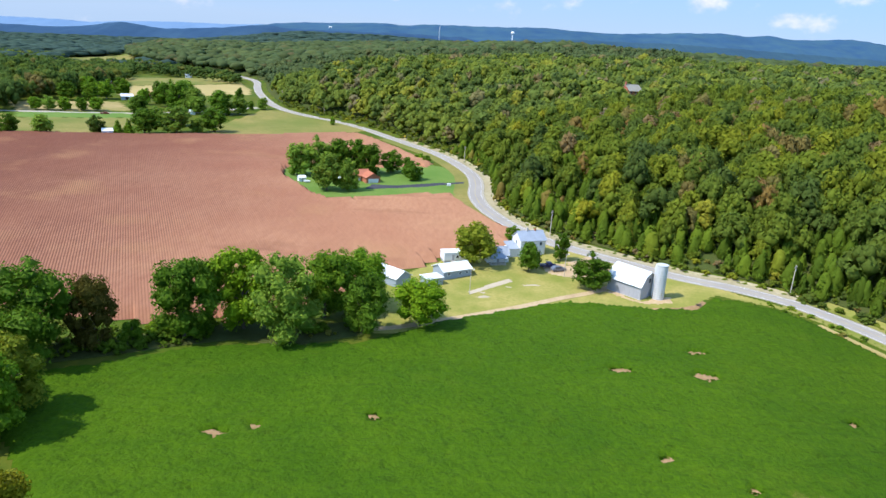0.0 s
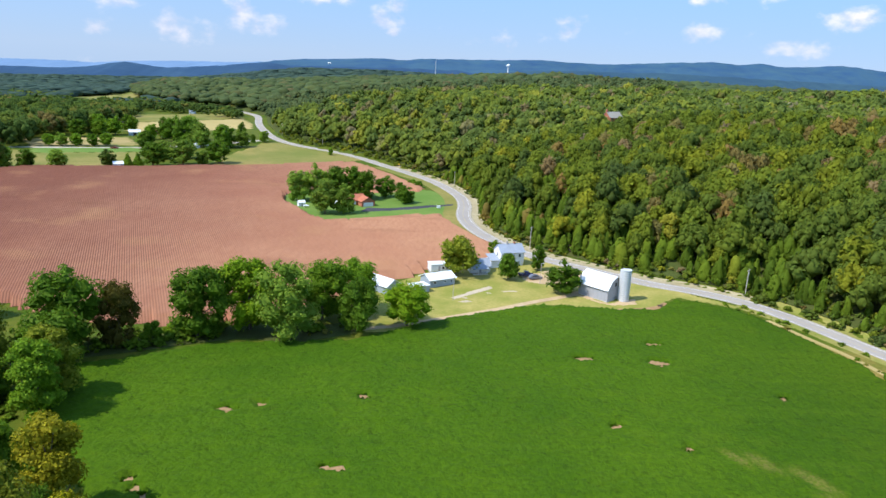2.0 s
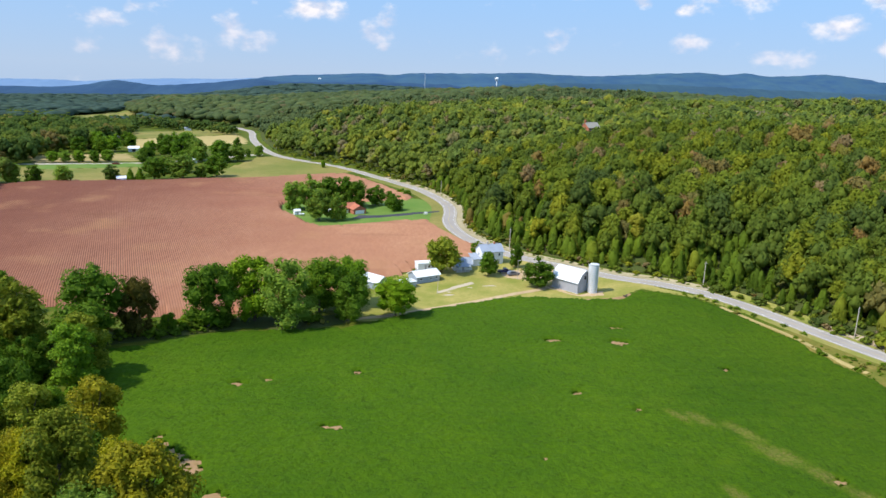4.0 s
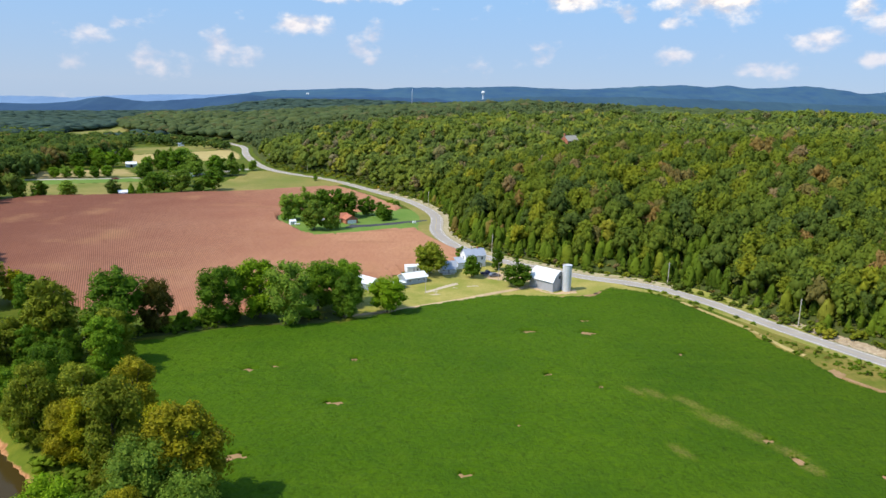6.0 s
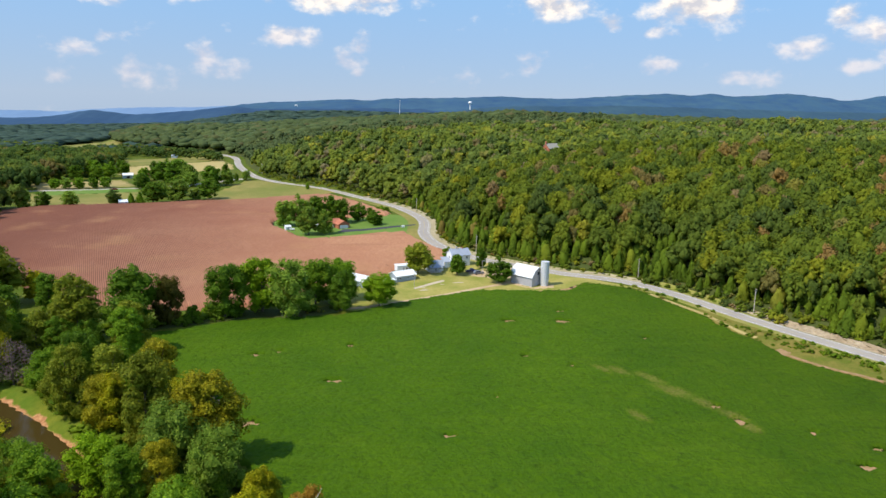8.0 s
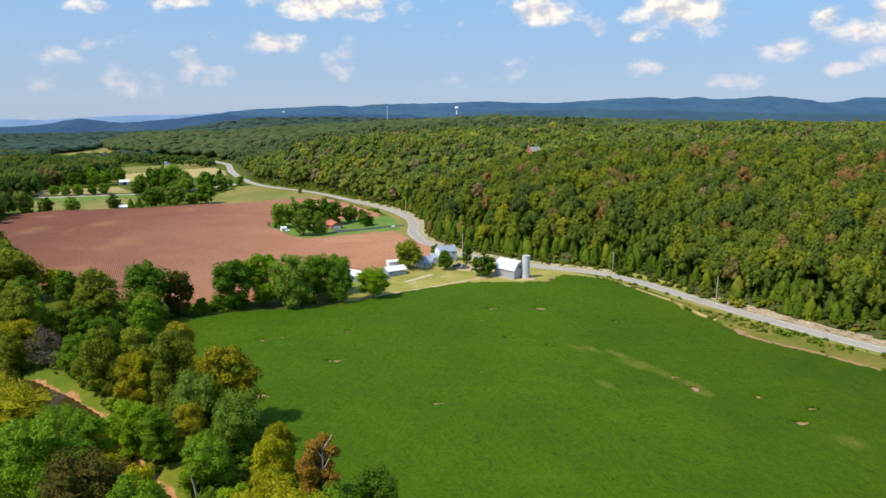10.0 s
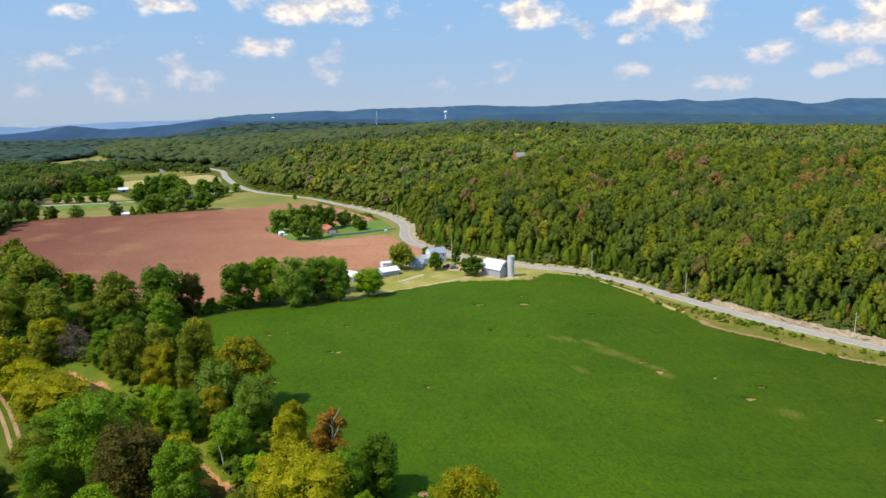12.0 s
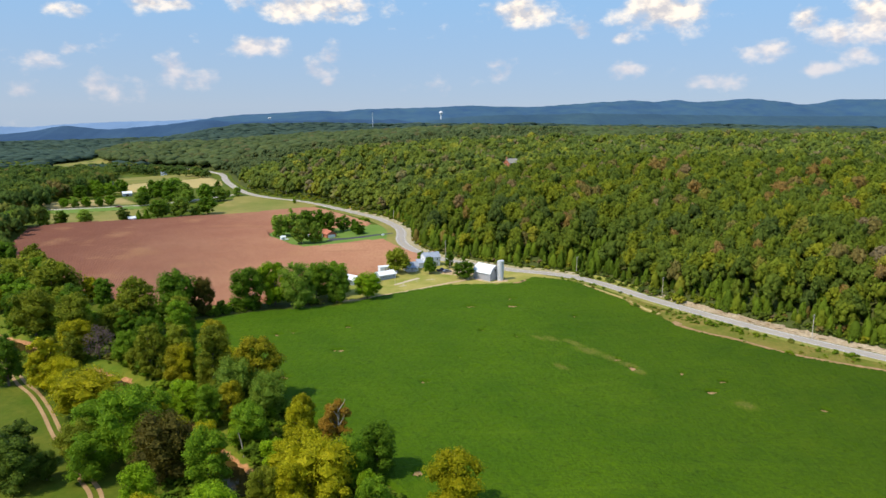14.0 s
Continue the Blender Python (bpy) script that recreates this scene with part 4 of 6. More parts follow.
def trunk_mesh(seed, c, r, kind):
    rng = random.Random(seed)
    bm = bmesh.new()
    top = 0.92 if kind == "cone" else 0.70
    tube(bm, (0, 0, -0.03), (0.008, 0.004, top * 0.45), 0.026, 0.018)
    tube(bm, (0.008, 0.004, top * 0.45), (0.0, 0.01, top), 0.018, 0.006)
    if kind != "cone":
        for k in range(0, len(c), 3):
            z = max(0.10, min(0.55, c[k][2] - 0.2)) + rng.uniform(-0.03, 0.03)
            tube(bm, (0.006, 0.004, z), tuple(c[k] * 0.97), 0.010, 0.003, 5, False)
    me = bpy.data.meshes.new("trunk")
    bm.to_mesh(me); bm.free()
    me.materials.append(None)
    return me


CROWNS = {}
SPRAYS = {"round": 2000, "tall": 2000, "broad": 2200, "cone": 1800, "bush": 1000}


def crown_set(kind, variant, thin=False, dense=0):
    key = (kind, variant, thin, dense)
    if key not in CROWNS:
        n = 2600 if thin else int(SPRAYS[kind] * (1, 3.0, 4.6)[dense])
        me, c, r = crown_mesh(len(CROWNS) * 7 + 11, kind, n, (0.011 if thin else (0.032, 0.018, 0.0138)[dense]) * (1.8 if kind == "bush" else 1), 0.2 if thin else 0.8)
        CROWNS[key] = (me, trunk_mesh(len(CROWNS) + 5, c, r, kind))
    return CROWNS[key]


TREE_COUNT = [0]


def tree(x, y, height, spread, colour, kind="round", name="tree", place="", z=None, bark=None, group=""):
    """One tree: trunk with limbs, crown of leaf sprays. spread: crown width over the kind's own."""
    TREE_COUNT[0] += 1
    k = TREE_COUNT[0]
    cm, tm = crown_set(kind, k % 4, colour == "bare grey", (math.hypot(x + 30, y - 20) < 175) + (math.hypot(x + 30, y - 25) < 80))
    e = new(name)
    e.matrix_basis = Matrix.LocRotScale((x, y, (ground_at(x, y) if z is None else z) - 0.05), Euler((0, 0, k * 2.4)), (height * spread, height * spread, height))
    shape = {"round": "round-crowned", "tall": "tall", "broad": "spreading", "cone": "conical", "bush": "low"}[kind]
    what = "shrub" if kind == "bush" else "tree"
    tagged(e, f"{shape} {colour} {what} {place}".strip(), what, group)
    for nm, me, mat in (("crown", cm, LEAF[colour]), ("trunk", tm, bark or BARK)):
        o = new(nm, me)
        o.parent = e
        o.material_slots[0].link = "OBJECT"
        o.material_slots[0].material = mat
    return e


def grove(rows, place, group=""):
    for x, y, h, s, colour, kind in rows:
        name = "shrub" if kind == "bush" else ("cedar" if kind == "cone" else "tree")
        tree(x, y, h, s, colour, kind, name, place, group=group)


DG, MG, BG, BL, OL, YG, GO, RU, BR, CE, BA = LEAF
TL = "on the edge of the soybean field"
grove([(-83, 140.5, 21, 1.02, DG, "round"), (-72.5, 147, 17, 0.72, BR, "round"), (-57, 156.5, 19.5, 0.88, DG, "round"), (-45.5, 164, 19.5, 0.98, BG, "round"), (-34.5, 159, 20, 0.98, BL, "round"),
       (-28, 174, 17.5, 0.95, MG, "round"), (-19, 182, 16, 0.9, MG, "round"), (-18, 166, 14.5, 0.88, DG, "round"), (-4.3, 172.5, 12.5, 1.15, BG, "broad"), (-66.5, 151.5, 6.5, 0.8, MG, "bush"),
       (-61, 157, 4.5, 1.5, BG, "bush"), (-53, 158, 4, 1.0, DG, "bush"), (-56, 161, 4, 1.3, BG, "bush")], TL, "tree row by the field")
CR = "in the creek-bank woods"
grove([(-118, 160, 14, 1.03, DG, "tall"), (-143, 167, 20.2, 1.03, OL, "broad"), (-163, 180, 19.0, 0.95, OL, "round"), (-190, 226, 17.9, 1.14, DG, "tall"),
       (-111, 110, 20.2, 1.03, OL, "tall"), (-130, 122, 19.0, 0.95, OL, "broad"), (-96, 94, 12.3, 0.95, BA, "round"), (-90.5, 120, 23.0, 1.0, OL, "tall"), (-72, 110, 16.8, 0.98, MG, "tall"),
       (-52.5, 77.6, 18.0, 1.0, GO, "tall"), (-34, 51, 20.5, 1.12, GO, "tall"), (-39, 44.5, 16, 1.05, BL, "round"), (-29, 37, 15, 0.88, BL, "round"), (-33, 24, 12, 1.1, MG, "round")], CR, "creek woods")
grove([(-54, 43, 13.4, 0.95, BG, "round"), (-101, 65, 16.8, 1.14, YG, "tall"), (-80, 44, 13.6, 1.35, YG, "broad"), (-64, 77, 16.8, 1.03, OL, "tall"), (-60, 16, 19.0, 0.95, MG, "round"),
       (-47.5, 4, 17, 1.05, BR, "round"), (-36, -3, 15.7, 1.03, MG, "tall"), (-17, 8, 12.5, 0.95, YG, "round"), (-8.5, 15.5, 14.5, 0.95, RU, "tall"), (2, 4.5, 13.4, 1.15, DG, "tall"),
       (-11, -8, 15.7, 1.03, YG, "broad"), (21, -15, 15.7, 0.95, YG, "round"), (-18, 27, 12.3, 0.92, YG, "tall"), (-49, 16, 11.2, 1.34, YG, "tall"), (-72, 14, 11.2, 1.03, OL, "round")], CR, "creek woods")
grove([(-81, 3, 12.5, 1.3, CE, "tall"), (-85, 13, 12, 1.3, CE, "tall"), (-89, 6, 13.5, 1.3, CE, "tall"), (-76, 7, 7.8, 0.95, CE, "round"), (-96, 5, 13, 1.3, CE, "tall"), (-115, 70, 15.7, 1.03, DG, "tall"), (-22, -9, 12.3, 0.86, OL, "round"),
       (-30, 36, 9.0, 0.86, MG, "bush"), (-24, 12, 7.8, 0.86, BG, "bush"), (-34, 28, 7.8, 1.03, BG, "bush"), (-48, 56, 22.0, 0.85, OL, "tall"), (-64, 82, 13.4, 1.03, MG, "tall"),
       (-80, 96, 14.6, 0.86, DG, "round"), (-120, 135, 16.8, 1.14, DG, "tall"), (-98, 130, 16.8, 1.03, OL, "tall"), (-66, 30, 12.3, 0.95, OL, "round"), (-72, 74, 18, 0.85, OL, "tall"), (-59, 65, 14, 0.9, YG, "tall"), (-84, 88, 12, 0.95, MG, "round"), (-79, 81, 8.5, 1.05, OL, "round"), (-73.5, 76, 7, 1.1, MG, "round"), (-94, 59, 12, 1.0, YG, "broad"), (-104, 92, 13, 0.95, OL, "tall"), (-44, 66, 12, 0.9, YG, "round"), (-68, 37, 12, 1.15, MG, "round"), (-74, 27, 11, 1.15, MG, "round"), (-57, 30, 9, 1.2, YG, "round"), (-90, 58, 10, 1.2, OL, "round"), (-53, 24, 8, 1.2, YG, "round"), (-66, 6, 12, 1.1, MG, "round")], CR, "creek woods")
def creek_thicket():
    rng = random.Random(12)
    poly = [(-215, 232), (-175, 172), (-128, 112), (-100, 96), (-62, 104), (-66, 132), (-92, 140), (-112, 166), (-150, 194), (-195, 250)]
    taken = [(-102, 152), (-113, 155), (-143, 167), (-163, 180), (-190, 226), (-111, 110), (-130, 122), (-90, 106), (-72, 110), (-85, 147), (-74, 151)]
    n = 0
    while n < 32:
        x, y = rng.uniform(-215, -60), rng.uniform(95, 250)
        if not bool(inside(np.array([x]), np.array([y]), poly)[0]) or (x > -122 and y > 128) or min(math.dist((x, y), q) for q in taken) < 7.5:
            n += 0.02
            continue
        taken.append((x, y))
        n += 1
        tree(x, y, rng.uniform(11, 17), rng.uniform(1.0, 1.25), rng.choice((DG, MG, OL, OL, OL, YG)), rng.choice(("round", "tall", "tall", "tall")), "tree", CR, group="creek woods")


creek_thicket()


def bank_thicket():
    """Trees that stand close along both banks."""
    rng = random.Random(31)
    taken = [(-40, 47), (-26, 22), (-54, 43), (-84, 44), (-60, 16), (-47, 1), (-36, -3), (-12, 10), (1, -5), (-11, -8), (-18, 27), (-49, 16), (-72, 14), (-22, -9), (-101, 65)]
    n = 0
    while n < 34:
        x, y = rng.uniform(-110, 25), rng.uniform(-70, 80)
        c = abs(float(line_distance(np.array([x]), np.array([y]), CREEK_LINE)[0]))
        off = abs(float(line_distance(np.array([x]), np.array([y]), TRACK)[0]))
        field = bool(inside(np.array([x]), np.array([y]), BEAN_POLY)[0])
        if not 5.5 < c < 24 or off < 8 or field or min(math.dist((x, y), q) for q in taken) < 6.0 or min(math.dist((x, y), q) for q in ((-90, 76), (-76, 62), (-66, 52), (-72, 46), (-60, 44))) < 15 or math.dist((x, y), (-33, 26)) < 7:
            n += 0.01
            continue
        taken.append((x, y))
        n += 1
        tree(x, y, rng.uniform(9, 15), rng.uniform(0.8, 1.05), rng.choice((MG, MG, OL, YG, YG, BG, DG, GO)), rng.choice(("round", "tall", "tall")), "tree", CR, group="creek woods")


bank_thicket()
YD = "in the farmyard"
grove([(44.5, 206.5, 10, 1.25, DG, "round"), (27.2, 219, 9.5, 0.9, DG, "round"), (38.5, 229, 9.5, 0.62, DG, "round"), (9.5, 221.5, 13.5, 1.0, OL, "broad"), (24, 246, 6, 1.0, MG, "round")], YD, "farmyard trees")
RH = "round the red-roofed house"
grove([(-50.5, 314.5, 16.5, 0.92, BL, "round"), (-42, 317.5, 14, 0.85, BL, "round"), (-69, 342, 15, 0.95, BL, "round"), (-60, 348, 17, 0.92, BL, "round"), (-51, 352, 17.5, 0.95, DG, "round"), (-43, 354, 17, 0.9, DG, "round"), (-36, 352, 15, 0.95, DG, "round"),
       (-26.5, 358, 11, 1.15, DG, "round"), (-18, 350, 9.5, 0.9, DG, "tall"), (-15, 343, 9, 1.15, DG, "round"), (-10, 388, 5, 1.0, DG, "bush"), (-14, 393, 4.5, 1.2, MG, "bush")], RH, "house trees")
FL = "beyond the corn field"
grove([(-222, 406, 11, 1.25, BL, "round"), (-236, 399, 11, 1.1, DG, "round"), (-247, 396, 12, 1.1, BL, "round"), (-262, 392, 14, 1.1, DG, "round"), (-258, 372, 15, 1.1, BL, "round"), (-198, 418, 10.5, 1.1, CE, "round"),
       (-188, 423, 8.5, 1.3, MG, "cone"), (-183, 426, 9, 1.3, MG, "cone"), (-175.5, 430, 15.5, 1.2, DG, "round"), (-160, 439, 16, 1.15, BL, "round"), (-150, 446, 9, 1.2, BL, "round"), (-142, 452, 15.5, 1.1, DG, "round"),
       (-168, 470, 13, 1.1, BL, "round"), (-180, 462, 12, 1.1, BL, "round")], FL, "trees behind the corn")
grove([(-161, 530, 17, 1.2, DG, "round"), (-150, 536, 13, 1.1, BL, "round"), (-178, 527, 13, 1.1, BL, "round"), (-196, 545, 20, 1.05, DG, "round"), (-184, 540, 17, 1.1, BL, "round"), (-209, 556, 19, 1.05, DG, "round"),
       (-200, 570, 20, 1.0, BL, "round"), (-227, 584, 16, 0.9, DG, "tall"), (-222, 572, 12, 1.0, DG, "round"), (-162, 579, 14, 0.85, DG, "tall"), (-148, 560, 7, 0.9, DG, "tall"), (-140, 566, 9, 1.1, BL, "round"), (-212, 510, 12, 1.15, DG, "round"),
       (-219, 523, 10, 1.15, BL, "round"), (-240, 510, 9.5, 1.15, MG, "round"), (-249, 506, 9, 1.1, DG, "round"), (-258, 503, 9, 1.15, MG, "round"), (-267, 498, 9.5, 1.2, BL, "round"), (-274, 494, 9, 1.1, MG, "round"),
       (-228, 562, 12, 1.0, MG, "round"), (-272, 566, 13, 1.1, MG, "round"), (-264, 578, 14, 1.1, MG, "round"), (-284, 558, 14, 1.1, DG, "round"), (-262, 600, 15, 1.0, MG, "round"), (-282, 590, 15, 1.1, MG, "round"), (-78, 505, 6, 0.9, MG, "tall")], FL, "trees behind the corn")


# woods, too many to count
def leaf_tris(rng, c, r, n, size):
    return sprays(rng, c, r, n, size, 0.95, 0.3, 0.45)


def broadleaf(rng, n, iv, itf, n_spray, size):
    """A dome of n leafy lobes, 1 wide and 1 high, with its sprays."""
    a = np.arange(n) * 2.39996 + 0.4 * rng.standard_normal(n)
    t = (np.arange(n) + 0.4) / n
    q = 0.36 * np.sqrt(t) * rng.uniform(0.75, 1.1, n)
    z = 0.84 - 0.46 * t ** 1.3 + 0.04 * rng.standard_normal(n)
    c = np.stack([q * np.cos(a), q * np.sin(a), z], 1)
    r = rng.uniform(0.155, 0.25, n)
    sv, sf = leaf_tris(rng, c, r, n_spray, size) if n_spray else (np.zeros((0, 3)), np.zeros((0, 3), int))
    cv = np.concatenate([iv * rk * 0.92 * (1 + 0.16 * rng.standard_normal((len(iv), 1))) + ck for ck, rk in zip(c, r)])
    cf = np.concatenate([itf + k * len(iv) for k in range(n)])
    return sv, sf, cv, cf


def cedar(rng, n_spray, size):
    """One ragged cone, 1 wide and 1 high."""
    m, tiers = 8, np.array(((0.02, 0.34), (0.16, 0.44), (0.42, 0.41), (0.68, 0.32), (0.88, 0.17)))
    a = np.arange(m) * 6.283 / m
    cv = [np.stack([np.cos(a) * q, np.sin(a) * q, np.full(m, h)], 1) * (1 + 0.2 * rng.standard_normal((m, 1)) * np.array((1, 1, 0.2))) for h, q in tiers]
    cv = np.concatenate(cv + [np.array(((0.0, 0.0, 0.97),))]) * np.array((0.74, 0.74, 0.96))
    cf = [(t * m + i, t * m + (i + 1) % m, (t + 1) * m + (i + 1) % m) for t in range(4) for i in range(m)]
    cf += [(t * m + i, (t + 1) * m + (i + 1) % m, (t + 1) * m + i) for t in range(4) for i in range(m)]
    cf = np.array(cf + [(4 * m + i, 4 * m + (i + 1) % m, 5 * m) for i in range(m)])
    z = np.repeat(np.linspace(0.1, 0.92, 9), 4)
    b = np.arange(36) * 2.4
    q = 0.33 * (1.02 - z) ** 0.8 * rng.uniform(0.7, 1.15, 36)
    sv, sf = leaf_tris(rng, np.stack([q * np.cos(b), q * np.sin(b), z], 1), 0.16 * (1.05 - z) + 0.03, n_spray, size)
    return sv, sf, cv, cf


def woods(name, pts, heights, spread, n_spray, size, level, label, seed, cone=False, material=None, sink=0.0):
    """Level 3: many-lobed crowns; 2: fewer lobes; 1: a rough dome; 0: a low dome in a closed canopy far off."""
    rng = np.random.default_rng(seed)
    V, F3, K, base = [], [], [], 0
    iv, itf = ICO
    variants = [cedar(rng, n_spray, size) if cone else broadleaf(rng, (1, 1, 8, 13)[level], *OCTA, n_spray, size) for v in range(8)]
    if level < 2:
        variants = [(sv, sf, iv * (1 + (0.13, 0.2)[level] * rng.standard_normal((len(iv), 1))) * np.array((0.52, 0.52, (0.34, 0.40)[level])) + np.array((0, 0, 0.58)), itf) for sv, sf, cv, cf in variants]
    z = terrain(pts[:, 0], pts[:, 1])
    patch = 0.13 * wave(pts[:, 0], pts[:, 1], 38, 3.3) + 0.09 * wave(pts[:, 0], pts[:, 1], 13, 1.3)
    turning = 0.115 + 0.11 * wave(pts[:, 0], pts[:, 1], 23, 5.0)
    for (x, y), zz, h, pk, tu in zip(pts, z, heights, patch, turning):
        sv, sf, cv, cf = variants[rng.integers(0, 8)]
        a = rng.random() * 6.28
        w = h * spread * rng.uniform(0.82, 1.22)
        rot = np.array(((math.cos(a) * w, -math.sin(a) * w, 0), (math.sin(a) * w, math.cos(a) * w, 0), (0, 0, h)))
        P = np.concatenate([sv, cv]) @ rot.T + np.array((x, y, zz - sink * h))
        V.append(P)
        F3.append(sf + base)
        F3.append(cf + base + len(sv))
        k = np.clip(rng.beta(1.5, 1.9) * 0.70 + 0.05 + pk, 0, 0.80) if rng.random() > tu * (0.3 if cone else 1) else rng.uniform(0.80, 1.0)
        K.append(np.full(len(P), k))
        base += len(P)
    V, F3, K = np.concatenate(V), np.concatenate(F3), np.concatenate(K)
    me = bpy.data.meshes.new(name)
    nv, n3 = len(V), len(F3)
    me.vertices.add(nv); me.vertices.foreach_set("co", V.ravel().astype(np.float32))
    me.loops.add(3 * n3); me.loops.foreach_set("vertex_index", F3.ravel().astype(np.int32))
    me.polygons.add(n3)
    me.polygons.foreach_set("loop_start", (np.arange(n3) * 3).astype(np.int32))
    at = me.attributes.new("kind", "FLOAT", "POINT")
    at.data.foreach_set("value", K.astype(np.float32))
    me.materials.append(material or WOODS)
    me.polygons.foreach_set("use_smooth", np.ones(n3, bool))
    me.update(calc_edges=True)
    me.validate()
    tagged(new(name, me), label, "woods", kind="stuff")


def scatter(x0, x1, y0, y1, step, seed, keep):
    rng = np.random.default_rng(seed)
    X, Y = np.meshgrid(np.arange(x0, x1, step), np.arange(y0, y1, step * 0.87), indexing="ij")
    X = X + (np.arange(X.shape[1]) % 2) * step / 2
    p = np.stack([X.ravel(), Y.ravel()], 1) + rng.uniform(-0.48, 0.48, (X.size, 2)) * step
    d = line_distance(p[:, 0], p[:, 1], HILL_LINE)
    p = p[keep(p[:, 0], p[:, 1], d)]
    return p, rng


def seen(x, y, margin=60):
    """Within the sector of the valley that the place reaches."""
    return (np.abs(x - 5) < 0.66 * (y + 165) + margin)


near_cut = lambda x, y: np.hypot(x - 40, y + 20)
off_house = lambda x, y: (np.hypot(x - 112.5, y - 473) > 12) & ~((y < 470) & (y > 432) & (np.abs(x - 112.5 - 0.24 * (y - 473)) < 9))
# how far up the slope the cedars reach
cedar_belt = lambda x, y: 22 + 24 * wave(x, y, 34, 1.7) + np.where(y > 205, 26.0, 0.0) - 26 * np.exp(-((y - 178) / 24.0) ** 2)
p, rg = scatter(-120, 420, -20, 560, 6.2, 21, lambda x, y, d: (d > 12.5) & (near_cut(x, y) < 440) & seen(x, y) & off_house(x, y))
near_belt = line_distance(p[:, 0], p[:, 1], HILL_LINE) < cedar_belt(p[:, 0], p[:, 1])
p = p[~near_belt | (rg.random(len(p)) < 0.42)]
woods("hillside_woods", p, 9.5 + 6.5 * rg.random(len(p)) ** 1.3, 0.78, 265, 0.056, 3, "mixed green and early-autumn woods on the hillside", 31)
p, rg = scatter(-120, 420, -20, 560, 4.1, 48, lambda x, y, d: (d > 8.9) & (d < cedar_belt(x, y) + 8) & (near_cut(x, y) < 440) & seen(x, y))
p = p[rg.random(len(p)) < 0.8]
woods("cedar_woods", p, 4.5 + 5.5 * rg.random(len(p)), 0.64, 130, 0.105, 3, "bright green cedars on the lower slope", 49, cone=True, material=CEDARS)
p, rg = scatter(-420, 700, -20, 800, 7.5, 42, lambda x, y, d: (d > 48) & (near_cut(x, y) < 720) & seen(x, y) & off_house(x, y))
woods("woods_understory", p, rg.uniform(5.5, 8.0, len(p)), 1.05, 0, 0, 1, "lower trees filling the hillside woods", 43)
p, rg = scatter(-420, 700, 150, 900, 7.4, 22, lambda x, y, d: (d > 10) & (near_cut(x, y) >= 440) & (near_cut(x, y) < 720) & seen(x, y) & off_house(x, y))
woods("upland_woods", p, 9.5 + 6.5 * rg.random(len(p)) ** 1.3, 0.90, 58, 0.095, 2, "mixed green woods on the plateau", 32, material=UPLAND_HAZE_WOODS)
p, rg = scatter(-420, 260, 500, 900, 8.6, 51, lambda x, y, d: (d > 12) & (near_cut(x, y) >= 720) & (near_cut(x, y) < 900) & seen(x, y) & (x < 240))
woods("hill_woods", p, 8.5 + 6.0 * rg.random(len(p)) ** 1.4, 1.0, 26, 0.12, 2, "brownish-green woods on the farther hill", 52, material=FAR_HAZE_WOODS)
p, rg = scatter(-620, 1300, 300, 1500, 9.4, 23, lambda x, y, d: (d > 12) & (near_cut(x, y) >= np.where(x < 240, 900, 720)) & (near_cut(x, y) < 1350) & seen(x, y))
woods("plateau_woods", p, 9.5 + 5.0 * rg.random(len(p)) ** 1.5, 1.25, 0, 0, 0, "green woods on the far plateau", 33, material=FAR_HAZE_WOODS)
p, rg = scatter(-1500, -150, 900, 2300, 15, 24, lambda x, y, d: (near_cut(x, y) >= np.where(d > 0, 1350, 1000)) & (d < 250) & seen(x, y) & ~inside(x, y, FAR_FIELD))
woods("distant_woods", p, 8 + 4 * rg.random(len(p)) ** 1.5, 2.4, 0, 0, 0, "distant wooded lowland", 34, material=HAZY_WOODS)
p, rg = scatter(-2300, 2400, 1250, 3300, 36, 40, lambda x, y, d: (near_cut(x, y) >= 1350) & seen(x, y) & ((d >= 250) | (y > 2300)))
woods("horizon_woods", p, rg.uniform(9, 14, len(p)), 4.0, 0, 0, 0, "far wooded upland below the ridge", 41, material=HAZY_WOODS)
LEFT_OPEN = [(-318, 395), (-240, 395), (-198, 412), (-74, 470), (-60, 500), (-135, 560), (-170, 640), (-200, 745), (-345, 835), (-320, 760), (-300, 690), (-285, 600), (-300, 540), (-285, 482)]
valley = lambda x, y, d: (d < -14) & seen(x, y, 20) & ~inside(x, y, LEFT_OPEN) & ~inside(x, y, CORN_POLY) & ~inside(x, y, FAR_FIELD) & ((x < -240) | (y > 590)) & (wave(x, y, 60, 2.5) > -0.75) & ~((y > 520) & (x > -205))
p, rg = scatter(-800, -90, 330, 720, 8.5, 25, lambda x, y, d: valley(x, y, d) & (y < 720))
woods("valley_woods", p, rg.uniform(10, 18, len(p)), 0.85, 95, 0.08, 2, "deep green woods in the valley bottom", 35, material=VALLEY_WOODS)
p, rg = scatter(-900, -90, 720, 1000, 10, 45, lambda x, y, d: valley(x, y, d) & (y >= 720))
woods("far_valley_woods", p, rg.uniform(6, 10, len(p)), 1.3, 36, 0.1, 2, "green woods farther up the valley", 46, material=VALLEY_WOODS)
p, rg = scatter(-330, -175, 120, 420, 8.6, 26, lambda x, y, d: (x < -0.52 * (y - 120) - 130 - 5) & (x > -0.9 * (y + 165) * 0.75) & ~inside(x, y, CORN_POLY) & (line_distance(x, y, CREEK_LINE) ** 2 > 90) & ~inside(x, y, [(-260, 395), (-236, 395), (-236, 408), (-260, 412)]))
